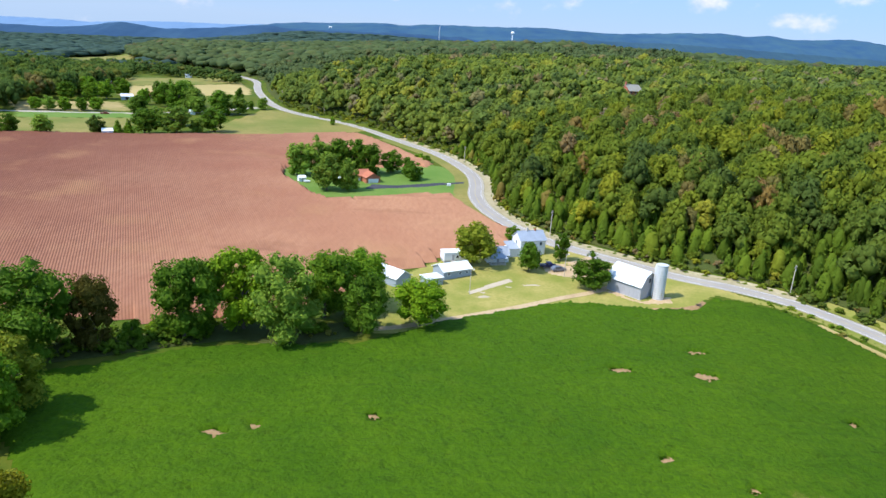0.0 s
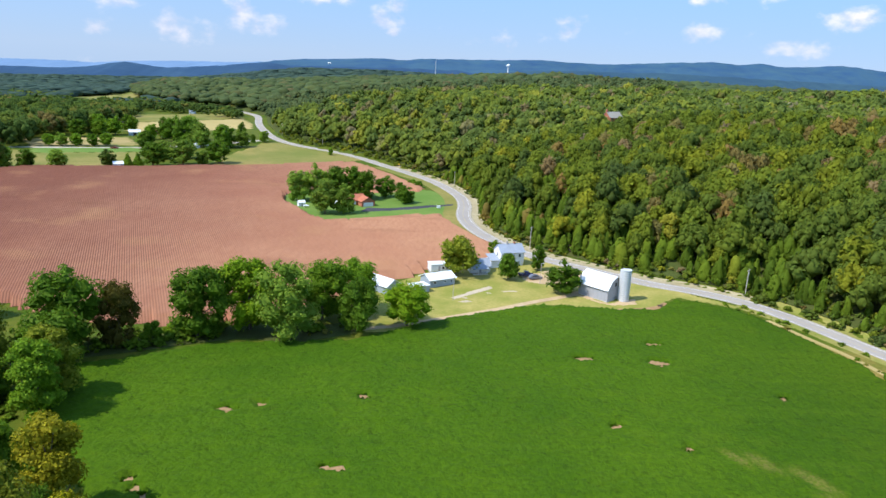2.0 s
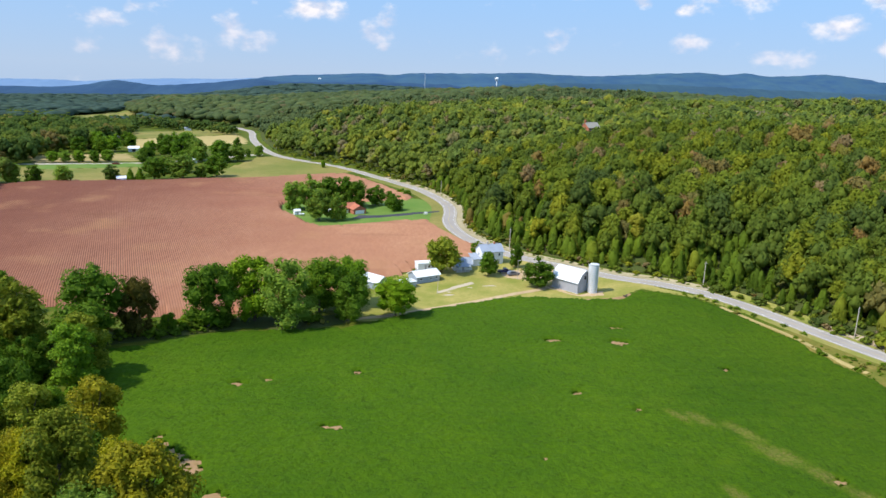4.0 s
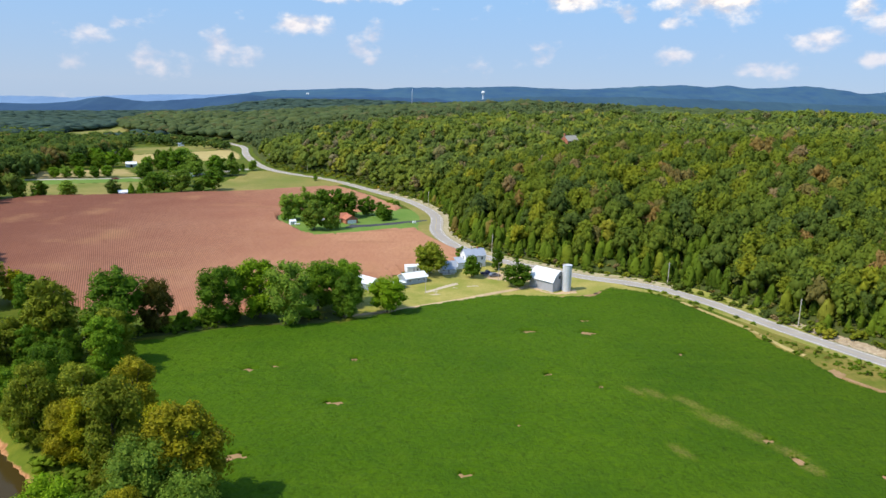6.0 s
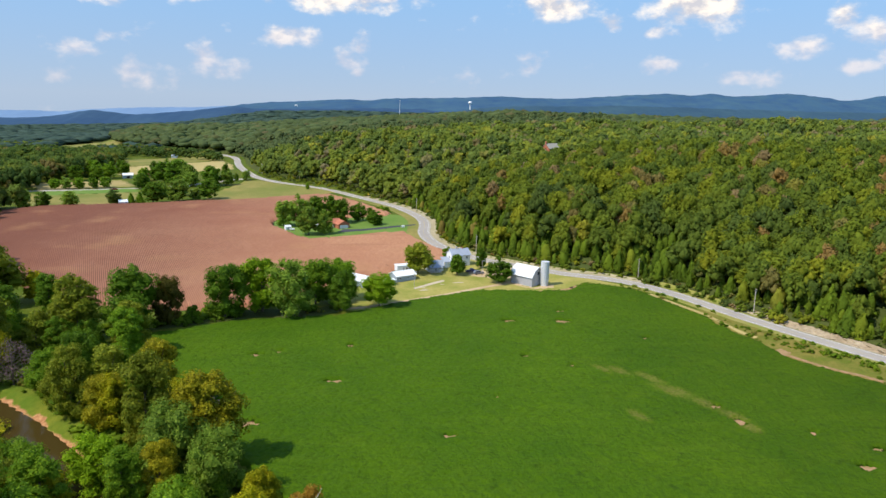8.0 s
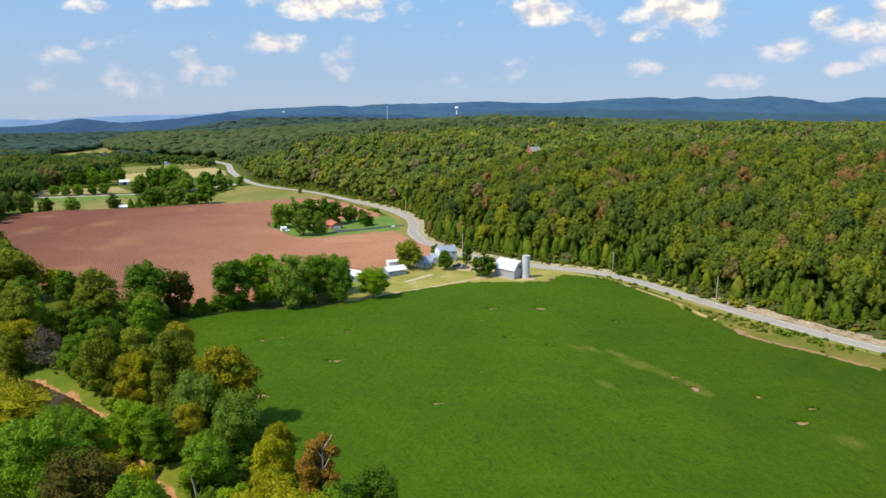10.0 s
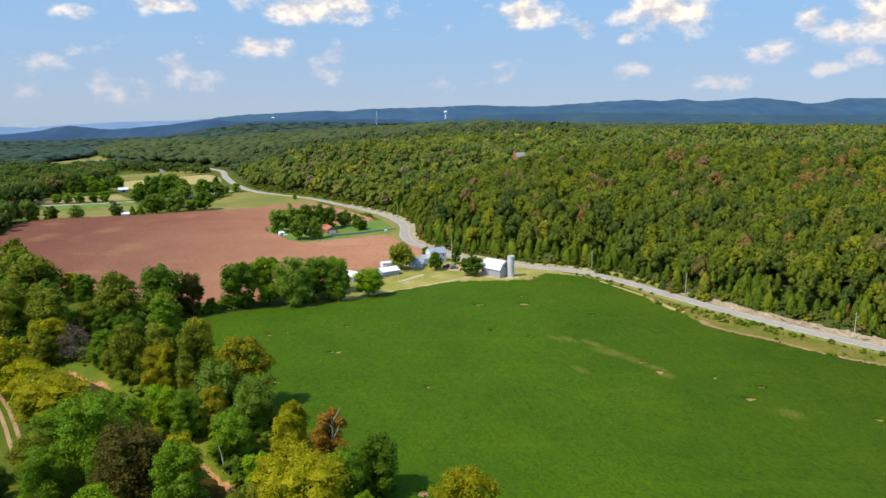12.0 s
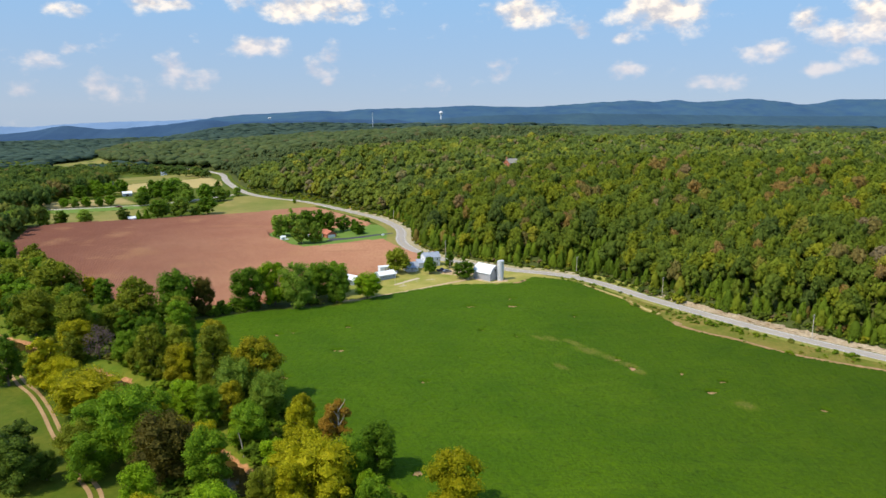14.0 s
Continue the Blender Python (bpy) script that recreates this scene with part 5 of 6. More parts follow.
woods("field_edge_woods", p, rg.uniform(10, 17, len(p)), 0.85, 265, 0.056, 3, "green woods along the edge of the corn field", 36, material=VALLEY_WOODS)

# undergrowth of the tree row, the creek banks and the roadside
ROW = ((-96, 137), (-83, 143), (-72, 149), (-57, 158), (-44, 163), (-34, 161), (-20, 169))
# dark strip of forest floor that paints in the shade below the row
band("row_ground", smooth_line(ROW, 4), -4.0, 5.0, 0.12, FLOOR, label="leaf-littered ground under the tree row, its shade painted dark", category="forest floor")
p, rg = scatter(-100, -12, 125, 185, 2.4, 47, lambda x, y, d: (np.abs(line_distance(x, y, ROW) + 1) < 5 + 2 * wave(x, y, 5, 1.0)) & ~inside(x, y, BEAN_POLY) & (wave(x, y, 6, 2.0) > -0.35 + np.where(x > -52, 0.5, 0.0)))
woods("row_undergrowth", p, rg.uniform(0.8, 3.4, len(p)), 1.3, 60, 0.085, 2, "tangled weeds and saplings under the tree row", 50, material=UNDERGROWTH, sink=0.25)
p, rg = scatter(-150, 30, -60, 150, 3.6, 27, lambda x, y, d: (np.abs(line_distance(x, y, CREEK_LINE) + 8) < 26 + 8 * wave(x, y, 17, 1.0)) & (np.abs(line_distance(x, y, CREEK_LINE)) > 5.2) & ~inside(x, y, BEAN_POLY) & (np.abs(line_distance(x, y, TRACK)) > 4) & ~((x < -70) & (y < 40)) & (wave(x, y, 9, 4.0) > -0.45) & ~((np.abs(line_distance(x, y, ((-100, 83), (-84, 70), (-66, 50)))) < 9.2)))
woods("creek_undergrowth", p, rg.uniform(1.2, 4.2, len(p)), 1.5, 60, 0.075, 2, "tangled green undergrowth along the creek banks", 37, material=UNDERGROWTH, sink=0.3)
p, rg = scatter(-140, 260, 20, 640, 3.4, 29, lambda x, y, d: (d > np.where((y < 205) & (y > 145), 5.2, np.where(y < 150, 8.6, 7.4))) & (d < 15))
woods("woodland_edge_shrubs", p, rg.uniform(1.5, 4.5, len(p)), 1.3, 36, 0.095, 2, "leafy shrubs along the foot of the wooded hill", 39, sink=0.3)
p, rg = scatter(90, 210, 20, 200, 2.2, 28, lambda x, y, d: (d < -4.8) & (d > -20) & (wave(x, y, 7, 2.0) > -0.15) & ~inside(x, y, BEAN_POLY))
woods("verge_shrubs", p, 0.4 + 1.9 * rg.random(len(p)) ** 3.0, 1.6, 40, 0.085, 2, "scrubby weeds and shrubs on the road verge", 38, material=UNDERGROWTH, sink=0.34)

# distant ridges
def ridge(name, y0, profile, depth, low, material, label, amp, seed):
    xs = np.linspace(profile[0][0], profile[-1][0], 420)
    zs = np.interp(xs, [q[0] for q in profile], [q[1] for q in profile])
    k = np.ones(5) / 5
    zs = np.convolve(np.pad(zs, 2, mode="edge"), k, mode="valid") + amp * wave(xs, xs * 0.3, 37, seed) + amp * 0.5 * wave(xs, xs * 0.2, 11, seed)
    V, n = [], len(xs)
    steps = np.linspace(0, 1, 10)
    for s in steps:
        y = y0 - depth * (1 - s) + 40 * wave(xs, xs * 0 + s * 300, 120, seed)
        prof = s ** 0.8
        V.append(np.stack([xs, y, low + (zs - low) * prof + (amp * 2.5 * wave(xs, xs * 0 + s * 500, 60, seed + s) * (1 - s))], 1))
    V.append(np.stack([xs, np.full(n, y0 + 60), zs - 3], 1)); V.append(np.stack([xs, np.full(n, y0 + 300), np.full(n, low)], 1))
    V = np.concatenate(V)
    rows = 12
    F = [(a * n + i, a * n + i + 1, (a + 1) * n + i + 1, (a + 1) * n + i) for a in range(rows - 1) for i in range(n - 1)]
    tagged(link_mesh(name, V, F, material, smooth=True), label, "hills", kind="structure")


# the blue of these wooded hills is air haze painted into their base colours
BLUE_HAZE_HILL = two_scale("ridge_woods_in_haze", (0.026, 0.072, 0.15), (0.040, 0.098, 0.168), (0.066, 0.132, 0.15), 0.004, 0.012, 1.0, 0.3, 5)
PALE_HAZE_HILL = two_scale("pale_blue_haze", (0.14, 0.23, 0.36), (0.16, 0.25, 0.38), (0.15, 0.24, 0.36), 0.004, 0.02, 1.0, 0.1, 5)
LOW_HAZE_HILL = two_scale("low_woods_in_haze", (0.030, 0.072, 0.115), (0.045, 0.095, 0.12), (0.026, 0.062, 0.105), 0.004, 0.03, 1.0, 0.3, 5)
DARK_HAZE_HILL = two_scale("hill_woods_in_haze", (0.028, 0.066, 0.13), (0.04, 0.085, 0.14), (0.024, 0.06, 0.115), 0.004, 0.03, 1.0, 0.3, 5)
ridge("backdrop_ridge", 4300, [(-1500, -60), (-1094, 8), (-980, 27), (-865, 40), (-669, 49), (-538, 60), (-373, 68), (-274, 61), (-174, 76), (60, 84), (329, 93), (499, 105), (669, 98), (910, 99), (1082, 112), (1290, 130), (1395, 133), (1499, 143), (1641, 132), (1764, 148), (1889, 134), (2067, 143), (2209, 159), (2317, 152), (2463, 139), (2537, 124), (2646, 128), (2719, 137), (2808, 158), (3113, 161), (3700, 150)], 700, -40, BLUE_HAZE_HILL, "long wooded ridge on the horizon, painted haze-blue", 2.0, 1.0)
ridge("backdrop_ridge", 4700, [(-3300, -60), (-2405, -44), (-2236, -50), (-2063, -32), (-1717, -12), (-1368, -3), (-1121, 12), (-837, 26), (-500, 20)], 300, -120, PALE_HAZE_HILL, "far hills on the horizon, painted pale haze-blue", 1.5, 2.0)
ridge("backdrop_ridge", 3600, [(-3000, -70), (-1863, -52), (-1704, -35), (-1623, -18), (-1556, -9), (-1463, -18), (-1357, -28), (-1222, -16), (-1058, 1), (-922, 18), (-840, 20), (-785, 11), (-509, 20), (-231, 28), (51, 30), (300, -10)], 500, -120, DARK_HAZE_HILL, "wooded hills beyond the valley, painted blue-green with haze", 2.0, 3.0)
ridge("backdrop_ridge", 3350, [(100, 10), (300, 42), (442, 54), (708, 60), (977, 68), (1250, 66), (1526, 63), (1947, 60), (2427, 64), (3000, 60)], 350, -40, LOW_HAZE_HILL, "low dark wooded ridge below the blue one", 2.5, 5.0)

# ragged plants round the bare patches of the soybean field
def patch_plants():
    rng = np.random.default_rng(77)
    pts = []
    for x, y, a, b in BARE:
        n = int(4 + 4 * a)
        t, q = rng.random(n) * 6.283, 0.95 + 0.35 * rng.random(n)
        pts.append(np.stack([x + a * q * np.cos(t), y + b * q * np.sin(t)], 1))
    p = np.concatenate(pts)
    woods("ragged_soybeans", p, rng.uniform(0.4, 0.7, len(p)), 1.3, 34, 0.11, 2, "ragged soybean plants round the bare patches", 78, material=BEAN_PLANTS, sink=0.25)


BEAN_PLANTS = forest_material("ragged_bean_leaves", [(0.0, (0.035, 0.085, 0.002)), (0.6, (0.06, 0.13, 0.003)), (1.0, (0.11, 0.16, 0.01))])
patch_plants()


# ---- buildings ----
def roof_slab(bm, x0, x1, p, q, thick=0.12):
    """A sloping slab from eave line p=(y, z) to upper line q=(y, z), between x0 and x1."""
    d = Vector((0, q[0] - p[0], q[1] - p[1])).normalized()
    up = Vector((0, -d.z, d.y)) if d.y > 0 else Vector((0, d.z, -d.y))
    pts = [Vector((x, *r)) for r in (p, q) for x in (x0, x1)]
    a = [bm.verts.new(v) for v in pts]
    b = [bm.verts.new(v + up * thick) for v in pts]
    for f in ((a[0], a[1], a[3], a[2]), (b[0], b[2], b[3], b[1]), (a[0], b[0], b[1], a[1]), (a[2], a[3], b[3], b[2]), (a[0], a[2], b[2], b[0]), (a[1], b[1], b[3], a[3])):
        bm.faces.new(f)
    bmesh.ops.recalc_face_normals(bm, faces=bm.faces)
    return up


def roof_plane(x0, x1, p, q, ribs=0.0):
    bm = bmesh.new()
    up = roof_slab(bm, x0, x1, p, q)
    if ribs:                                    # standing seams
        n = int((x1 - x0) / ribs)
        for k in range(n + 1):
            x = x0 + 0.03 + (x1 - x0 - 0.06) * k / n
            o = up * 0.12
            roof_slab(bm, x - 0.025, x + 0.025, (p[0] + o.y, p[1] + o.z), (q[0] + o.y, q[1] + o.z), 0.045)
    return bm


def on_wall(parent, name, side, u, z, w, h, L, W, material, label="", frame_m=None, out=0.05):
    """A door or window with frame and pane, on wall side 'front', 'back', 'left' or 'right'."""
    def place(du0, du1, z0, z1, o0, o1):
        if side == "front":
            return (u + du0, -W / 2 - o1, z0, u + du1, -W / 2 - o0, z1)
        if side == "back":
            return (u + du0, W / 2 + o0, z0, u + du1, W / 2 + o1, z1)
        if side == "left":
            return (-L / 2 - o1, u + du0, z0, -L / 2 - o0, u + du1, z1)
        return (L / 2 + o0, u + du0, z0, L / 2 + o1, u + du1, z1)
    f = 0.09
    fr = part(name, boxes(place(-w / 2, -w / 2 + f, z, z + h, 0.003, out), place(w / 2 - f, w / 2, z, z + h, 0.003, out), place(-w / 2 + f, w / 2 - f, z + h - f, z + h, 0.003, out), place(-w / 2 + f, w / 2 - f, z, z + f, 0.003, out)), frame_m or PAINT_WHITE, parent, label)
    part("pane" if "window" in name else "leaf", boxes(place(-w / 2 + f, w / 2 - f, z + f, z + h - f, 0.003, out * 0.5)), material, fr)
    return fr


def gable_body(L, W, wall, ridge):
    return prism(bmesh.new(), [(-W / 2, -0.4), (W / 2, -0.4), (W / 2, wall), (0, ridge - 0.05), (-W / 2, wall)], -L / 2, L / 2)


def turn_prism(bm):
    bmesh.ops.rotate(bm, verts=bm.verts, matrix=Matrix.Rotation(math.pi / 2, 3, "Z"))
    return bm


def gable(name, x, y, turn, L, W, wall, ridge, wall_m, roof_m, label, category="building", ribs=0.0, over=0.35, openings=(), z=None, group=""):
    """A gabled building, ridge along its local x; openings: name, side, along, up, width, height, material."""
    e = thing(name, x, y, turn, label, category, group, z)
    part("wall", turn_prism(gable_body(L, W, wall, ridge)), wall_m, e)
    slope = (ridge - wall) / (W / 2)
    for s in (-1, 1):
        part("roof_side", roof_plane(-L / 2 - over, L / 2 + over, (s * (W / 2 + over), wall - slope * over), (0, ridge), ribs), roof_m, e)
    part("ridge_cap", boxes((-L / 2 - over, -0.12, ridge + 0.02, L / 2 + over, 0.12, ridge + 0.16)), roof_m, e)
    for o in openings:
        on_wall(e, *o[:6], L, W, o[6])
    return e


# barn with a gambrel roof
def barn():
    L, W, wall, knee, ridge = 11.0, 8.0, 4.2, 6.3, 7.5
    e = thing("barn", 55.7, 205.4, -46, "weathered grey metal barn with a white gambrel roof", "barn")
    outline = [(-W / 2, -0.5), (W / 2, -0.5), (W / 2, wall), (W / 2 - 1.6, knee), (0, ridge), (-W / 2 + 1.6, knee), (-W / 2, wall)]
    part("wall", turn_prism(prism(bmesh.new(), outline, -L / 2, L / 2)), GREY_WALL, e)
    for s in (-1, 1):
        part("lower_roof", roof_plane(-L / 2 - 0.35, L / 2 + 0.35, (s * (W / 2 + 0.45), wall - 0.55), (s * (W / 2 - 1.6), knee + 0.05), 0.6), WHITE_ROOF, e)
        part("upper_roof", roof_plane(-L / 2 - 0.35, L / 2 + 0.35, (s * (W / 2 - 1.55), knee + 0.05), (0, ridge + 0.06), 0.6), WHITE_ROOF, e)
    part("ridge_cap", boxes((-L / 2 - 0.35, -0.15, ridge + 0.1, L / 2 + 0.35, 0.15, ridge + 0.25)), WHITE_ROOF, e)
    for k in range(19):                           # siding ribs
        x = -L / 2 + 0.3 + k * (L - 0.6) / 18
        part("siding_rib", boxes((x - 0.03, -W / 2 - 0.035, 0.1, x + 0.03, -W / 2 + 0.01, wall - 0.5)), GREY_WALL, e)
    on_wall(e, "barn_door", "right", -1.4, 0.1, 2.6, 3.0, L, W, GREY_WALL, "sliding grey metal door", STEEL)
    on_wall(e, "hay_door", "right", 0.0, 4.4, 1.2, 1.4, L, W, DARK_GAP, "", STEEL)
    part("footing", boxes((-L / 2 - 0.1, -W / 2 - 0.12, -0.5, L / 2 + 0.1, W / 2 + 0.12, 0.14)), CONCRETE, e)


barn()


def silo():
    r, h = 1.55, 10.2
    e = thing("silo", 62.2, 200.4, 0, "pale galvanised metal silo beside the barn", "silo")
    bm = bmesh.new()
    tube(bm, (0, 0, -0.4), (0, 0, h), r, r, 40)
    part("shell", bm, GALV, e, smooth=False)
    for k in range(16):
        bm = bmesh.new()
        tube(bm, (0, 0, 0.35 + k * 0.63), (0, 0, 0.41 + k * 0.63), r + 0.03, r + 0.03, 40)
        part("hoop", bm, STEEL, e)
    bm = bmesh.new()
    tube(bm, (0, 0, h - 0.12), (0, 0, h + 0.06), r + 0.07, r + 0.07, 40)
    part("rim", bm, GALV, e)
    bm = boxes((-0.45, -r - 0.5, 0, 0.45, -r + 0.25, h - 0.3), bevel=0.08)
    bmesh.ops.rotate(bm, verts=bm.verts, matrix=Matrix.Rotation(radians(225), 3, "Z"))
    part("chute", bm, GALV, e)


silo()
gable("shed", 3.6, 211.8, 33, 9.6, 6.0, 2.5, 3.9, BLUE_GREY, WHITE_ROOF, "low blue-grey shed with a white metal roof", "shed", 0.6, 0.4,
      [("window", "front", -3.0, 1.1, 1.1, 0.8, DARK_GAP), ("window", "front", 1.0, 1.1, 1.0, 0.8, GLASS), ("window", "front", 3.4, 1.1, 1.0, 0.8, GLASS), ("door", "right", 0.5, 0.05, 1.0, 2.0, GREY_WALL)])


def lean_to():
    e = thing("lean_to_shed", -2.2, 203.6, 33, "small blue-grey lean-to shed with a flat white roof", "shed")
    part("wall", boxes((-2.6, -2.0, -0.4, 2.6, 2.0, 2.2)), BLUE_GREY, e)
    part("roof", boxes((-2.9, -2.3, 2.2, 2.9, 2.3, 2.4), bevel=0.03), WHITE_ROOF, e)
    on_wall(e, "door", "front", 0.9, 0.05, 2.0, 1.95, 5.2, 4.0, BLUE_GREY, "", STEEL)


lean_to()


def trailer():
    e = thing("trailer_home", 5.4, 225.6, 18, "white flat-roofed trailer home with dark windows", "trailer")
    part("skirt", boxes((-5.0, -1.9, -0.4, 5.0, 1.9, 0.5)), GREY_WALL, e)
    part("body", boxes((-5.2, -2.1, 0.5, 5.2, 2.1, 3.0), bevel=0.12), WHITE_WALL, e)
    part("roof", boxes((-5.3, -2.2, 3.0, 5.3, 2.2, 3.16), bevel=0.05), WHITE_ROOF, e)
    for u in (-0.8, 0.6, 3.0):
        on_wall(e, "window", "front", u, 1.3, 0.9, 1.0, 10.4, 4.2, DARK_GAP)
    on_wall(e, "door", "front", -2.2, 0.55, 0.9, 2.0, 10.4, 4.2, GREY_WALL)
    part("step", boxes((-2.9, -2.9, -0.2, -1.5, -2.12, 0.45)), CONCRETE, e)


trailer()
gable("garage", -13.6, 203.5, -40, 9.0, 6.0, 2.6, 4.3, BLUE_GREY, WHITE_ROOF, "blue-grey garage with a bright white metal roof", "shed", 0.6, 0.4, [("window", "front", 0.0, 1.2, 1.0, 0.9, GLASS), ("door", "left", 0.0, 0.05, 2.4, 2.1, WHITE_WALL)])
gable("cottage", 17.4, 227.6, 15, 7.0, 5.6, 2.5, 4.4, WHITE_WALL, SLATE_ROOF, "small white cottage with a blue-grey shingle roof", "house", 0, 0.4,
      [("window", "front", -2.2, 1.0, 0.9, 1.1, GLASS), ("window", "front", 2.2, 1.0, 0.9, 1.1, GLASS), ("door", "front", 0.0, 0.05, 0.95, 2.05, GREY_WALL)])


def porch():
    e = thing("porch", 17.9, 223.6, 15, "low grey porch in front of the cottage", "porch")
    part("deck", boxes((-2.6, -1.2, -0.3, 2.6, 1.2, 0.25)), CONCRETE, e)
    for x in (-2.4, -0.8, 0.8, 2.4):
        bm = bmesh.new(); tube(bm, (x, -1.0, 0.25), (x, -1.0, 2.2), 0.06, 0.06, 6)
        part("post", bm, PAINT_WHITE, e)
    part("roof", roof_plane(-2.9, 2.9, (-1.5, 2.15), (1.2, 2.9)), SLATE_ROOF, e)


porch()
HOUSE = gable("farmhouse", 28.6, 236.0, 22, 9.0, 6.2, 5.4, 7.7, WHITE_WALL, SLATE_ROOF, "two-storey white farmhouse with a grey gable roof", "house", 0, 0.35,
              [("window", "front", -2.8, 0.9, 0.9, 1.4, GLASS), ("window", "front", 0.0, 0.9, 0.9, 1.4, GLASS), ("window", "front", 2.8, 3.5, 0.9, 1.3, GLASS), ("window", "front", -2.8, 3.5, 0.9, 1.3, GLASS),
               ("window", "front", 0.0, 3.5, 0.9, 1.3, GLASS), ("door", "front", 2.6, 0.1, 1.0, 2.1, GREY_WALL), ("window", "right", -1.4, 0.9, 0.9, 1.4, GLASS), ("window", "right", 1.4, 3.5, 0.9, 1.3, GLASS), ("window", "left", 0.0, 3.5, 0.9, 1.3, GLASS)])
part("chimney", boxes((-1.4, -0.35, 6.9, -0.8, 0.35, 8.8), bevel=0.03), CONCRETE, HOUSE, "pale masonry chimney")
part("chimney", boxes((1.6, -0.3, 6.9, 2.1, 0.3, 8.4), bevel=0.03), BRICK, HOUSE, "red brick chimney")
part("wing_wall", boxes((-8.0, -2.6, -0.4, -4.503, 1.8, 2.6)), WHITE_WALL, HOUSE)
part("wing_roof", roof_plane(-8.3, -4.6, (-2.9, 2.5), (2.1, 3.9)), SLATE_ROOF, HOUSE)


# red-roofed house with a garage and a drive
def red_house():
    e = gable("ranch_house", -42.2, 340.0, 28, 13, 8.0, 2.8, 4.9, BRICK, RED_ROOF, "single-storey brick house with a red-brown roof", "house", 0, 0.5,
              [("window", "front", -4.5, 0.9, 1.6, 1.2, GLASS), ("window", "front", -1.0, 0.9, 1.2, 1.2, GLASS), ("door", "front", 1.2, 0.1, 1.0, 2.05, WHITE_WALL)])
    bm = prism(bmesh.new(), [(2.5, -0.3), (9.3, -0.3), (9.3, 2.8), (5.9, 4.6), (2.5, 2.8)], -9.5, -3.6)
    part("garage_wall", bm, BRICK, e)
    for s in (-1, 1):
        bm = roof_plane(-9.9, -2.5, (s * 3.9, 2.6), (0, 4.75))
        bmesh.ops.rotate(bm, verts=bm.verts, matrix=Matrix.Rotation(math.pi / 2, 3, "Z"))
        bmesh.ops.translate(bm, verts=bm.verts, vec=(5.9, 0, 0))
        part("garage_roof", bm, RED_ROOF, e)
    part("garage_door", boxes((3.4, -9.58, 0.0, 8.4, -9.503, 2.3)), PAINT_WHITE, e, "white garage door")
    part("chimney", boxes((-3.0, -0.5, 4.0, -2.0, 0.5, 6.2), bevel=0.04), BRICK, e)
    part("white_gable", boxes((-7.56, -3.0, 0.1, -7.503, 3.0, 2.7)), WHITE_WALL, e)


red_house()
sheet("driveway", [(-36, 321), (-22, 324), (-8, 328), (9, 339), (10, 344), (-10, 335), (-22, 331), (-33, 332)], 0.8, 0.8, 0, flat(0.24), DRIVE, label="dark asphalt drive from the road to the garage", category="driveway")


def tank(x, y, turn):
    e = thing("propane_tank", x, y, turn, "white horizontal propane tank on the grass", "tank")
    bm = bmesh.new()
    prof = [(-1.5, 0.05), (-1.42, 0.3), (-1.2, 0.48), (1.2, 0.48), (1.42, 0.3), (1.5, 0.05)]
    for (a, ra), (b, rb) in zip(prof[:-1], prof[1:]):
        tube(bm, (a, 0, 0.85), (b, 0, 0.85), ra, rb, 14, False)
    part("body", bm, PAINT_WHITE, e, smooth=True)
    for s in (-0.8, 0.8):
        part("saddle", boxes((s - 0.1, -0.35, -0.1, s + 0.1, 0.35, 0.5)), CONCRETE, e)
    part("dome", boxes((-0.15, -0.15, 1.3, 0.15, 0.15, 1.5), bevel=0.04), PAINT_WHITE, e)


tank(-61.5, 327, 20)
gable("garden_shed", -64.5, 330, 30, 3.2, 2.6, 2.0, 2.8, WHITE_WALL, WHITE_ROOF, "small white garden shed", "shed", 0, 0.2, [("door", "front", 0, 0.05, 0.9, 1.8, GREY_WALL)])
gable("shed", -191.5, 417.5, 30, 5.5, 4.5, 2.6, 3.8, BLUE_GREY, WHITE_ROOF, "small pale-blue shed with a white roof by the corn", "shed", 0.6, 0.3, [("door", "front", 0, 0.05, 1.8, 2.1, WHITE_WALL)])
gable("barn", -250, 582, 25, 8.5, 6, 3.0, 4.6, BLUE_GREY, WHITE_ROOF, "far white-roofed barn among trees", "barn", 0.8, 0.4, [("door", "front", 0, 0.05, 2.8, 2.5, DARK_GAP)])
gable("barn", -241, 603, 20, 8, 7, 3.2, 5.2, BRICK, RED_ROOF, "far red barn among trees", "barn", 0, 0.4, [("door", "front", 0, 0.05, 2.6, 2.6, DARK_GAP)])
gable("house", -281, 812, 10, 6.5, 5, 3.0, 4.6, WHITE_WALL, SLATE_ROOF, "far white house at the meadow's end", "house", 0, 0.4, [("window", "front", -2, 1, 1.2, 1.2, GLASS)])
gable("house", -180, 525, 30, 3.6, 3, 2.2, 3.2, WHITE_WALL, WHITE_ROOF, "white outbuilding half hidden by trees", "shed", 0, 0.3, [("window", "front", 0, 0.8, 0.8, 0.8, GLASS)])
gable("house", -306, 690, 15, 9, 7, 2.8, 4.8, plain("tan_siding", (0.5, 0.36, 0.22), 0.7), SLATE_ROOF, "far tan house among trees", "house", 0, 0.4, [("window", "front", 0, 1, 1.2, 1.2, GLASS)])


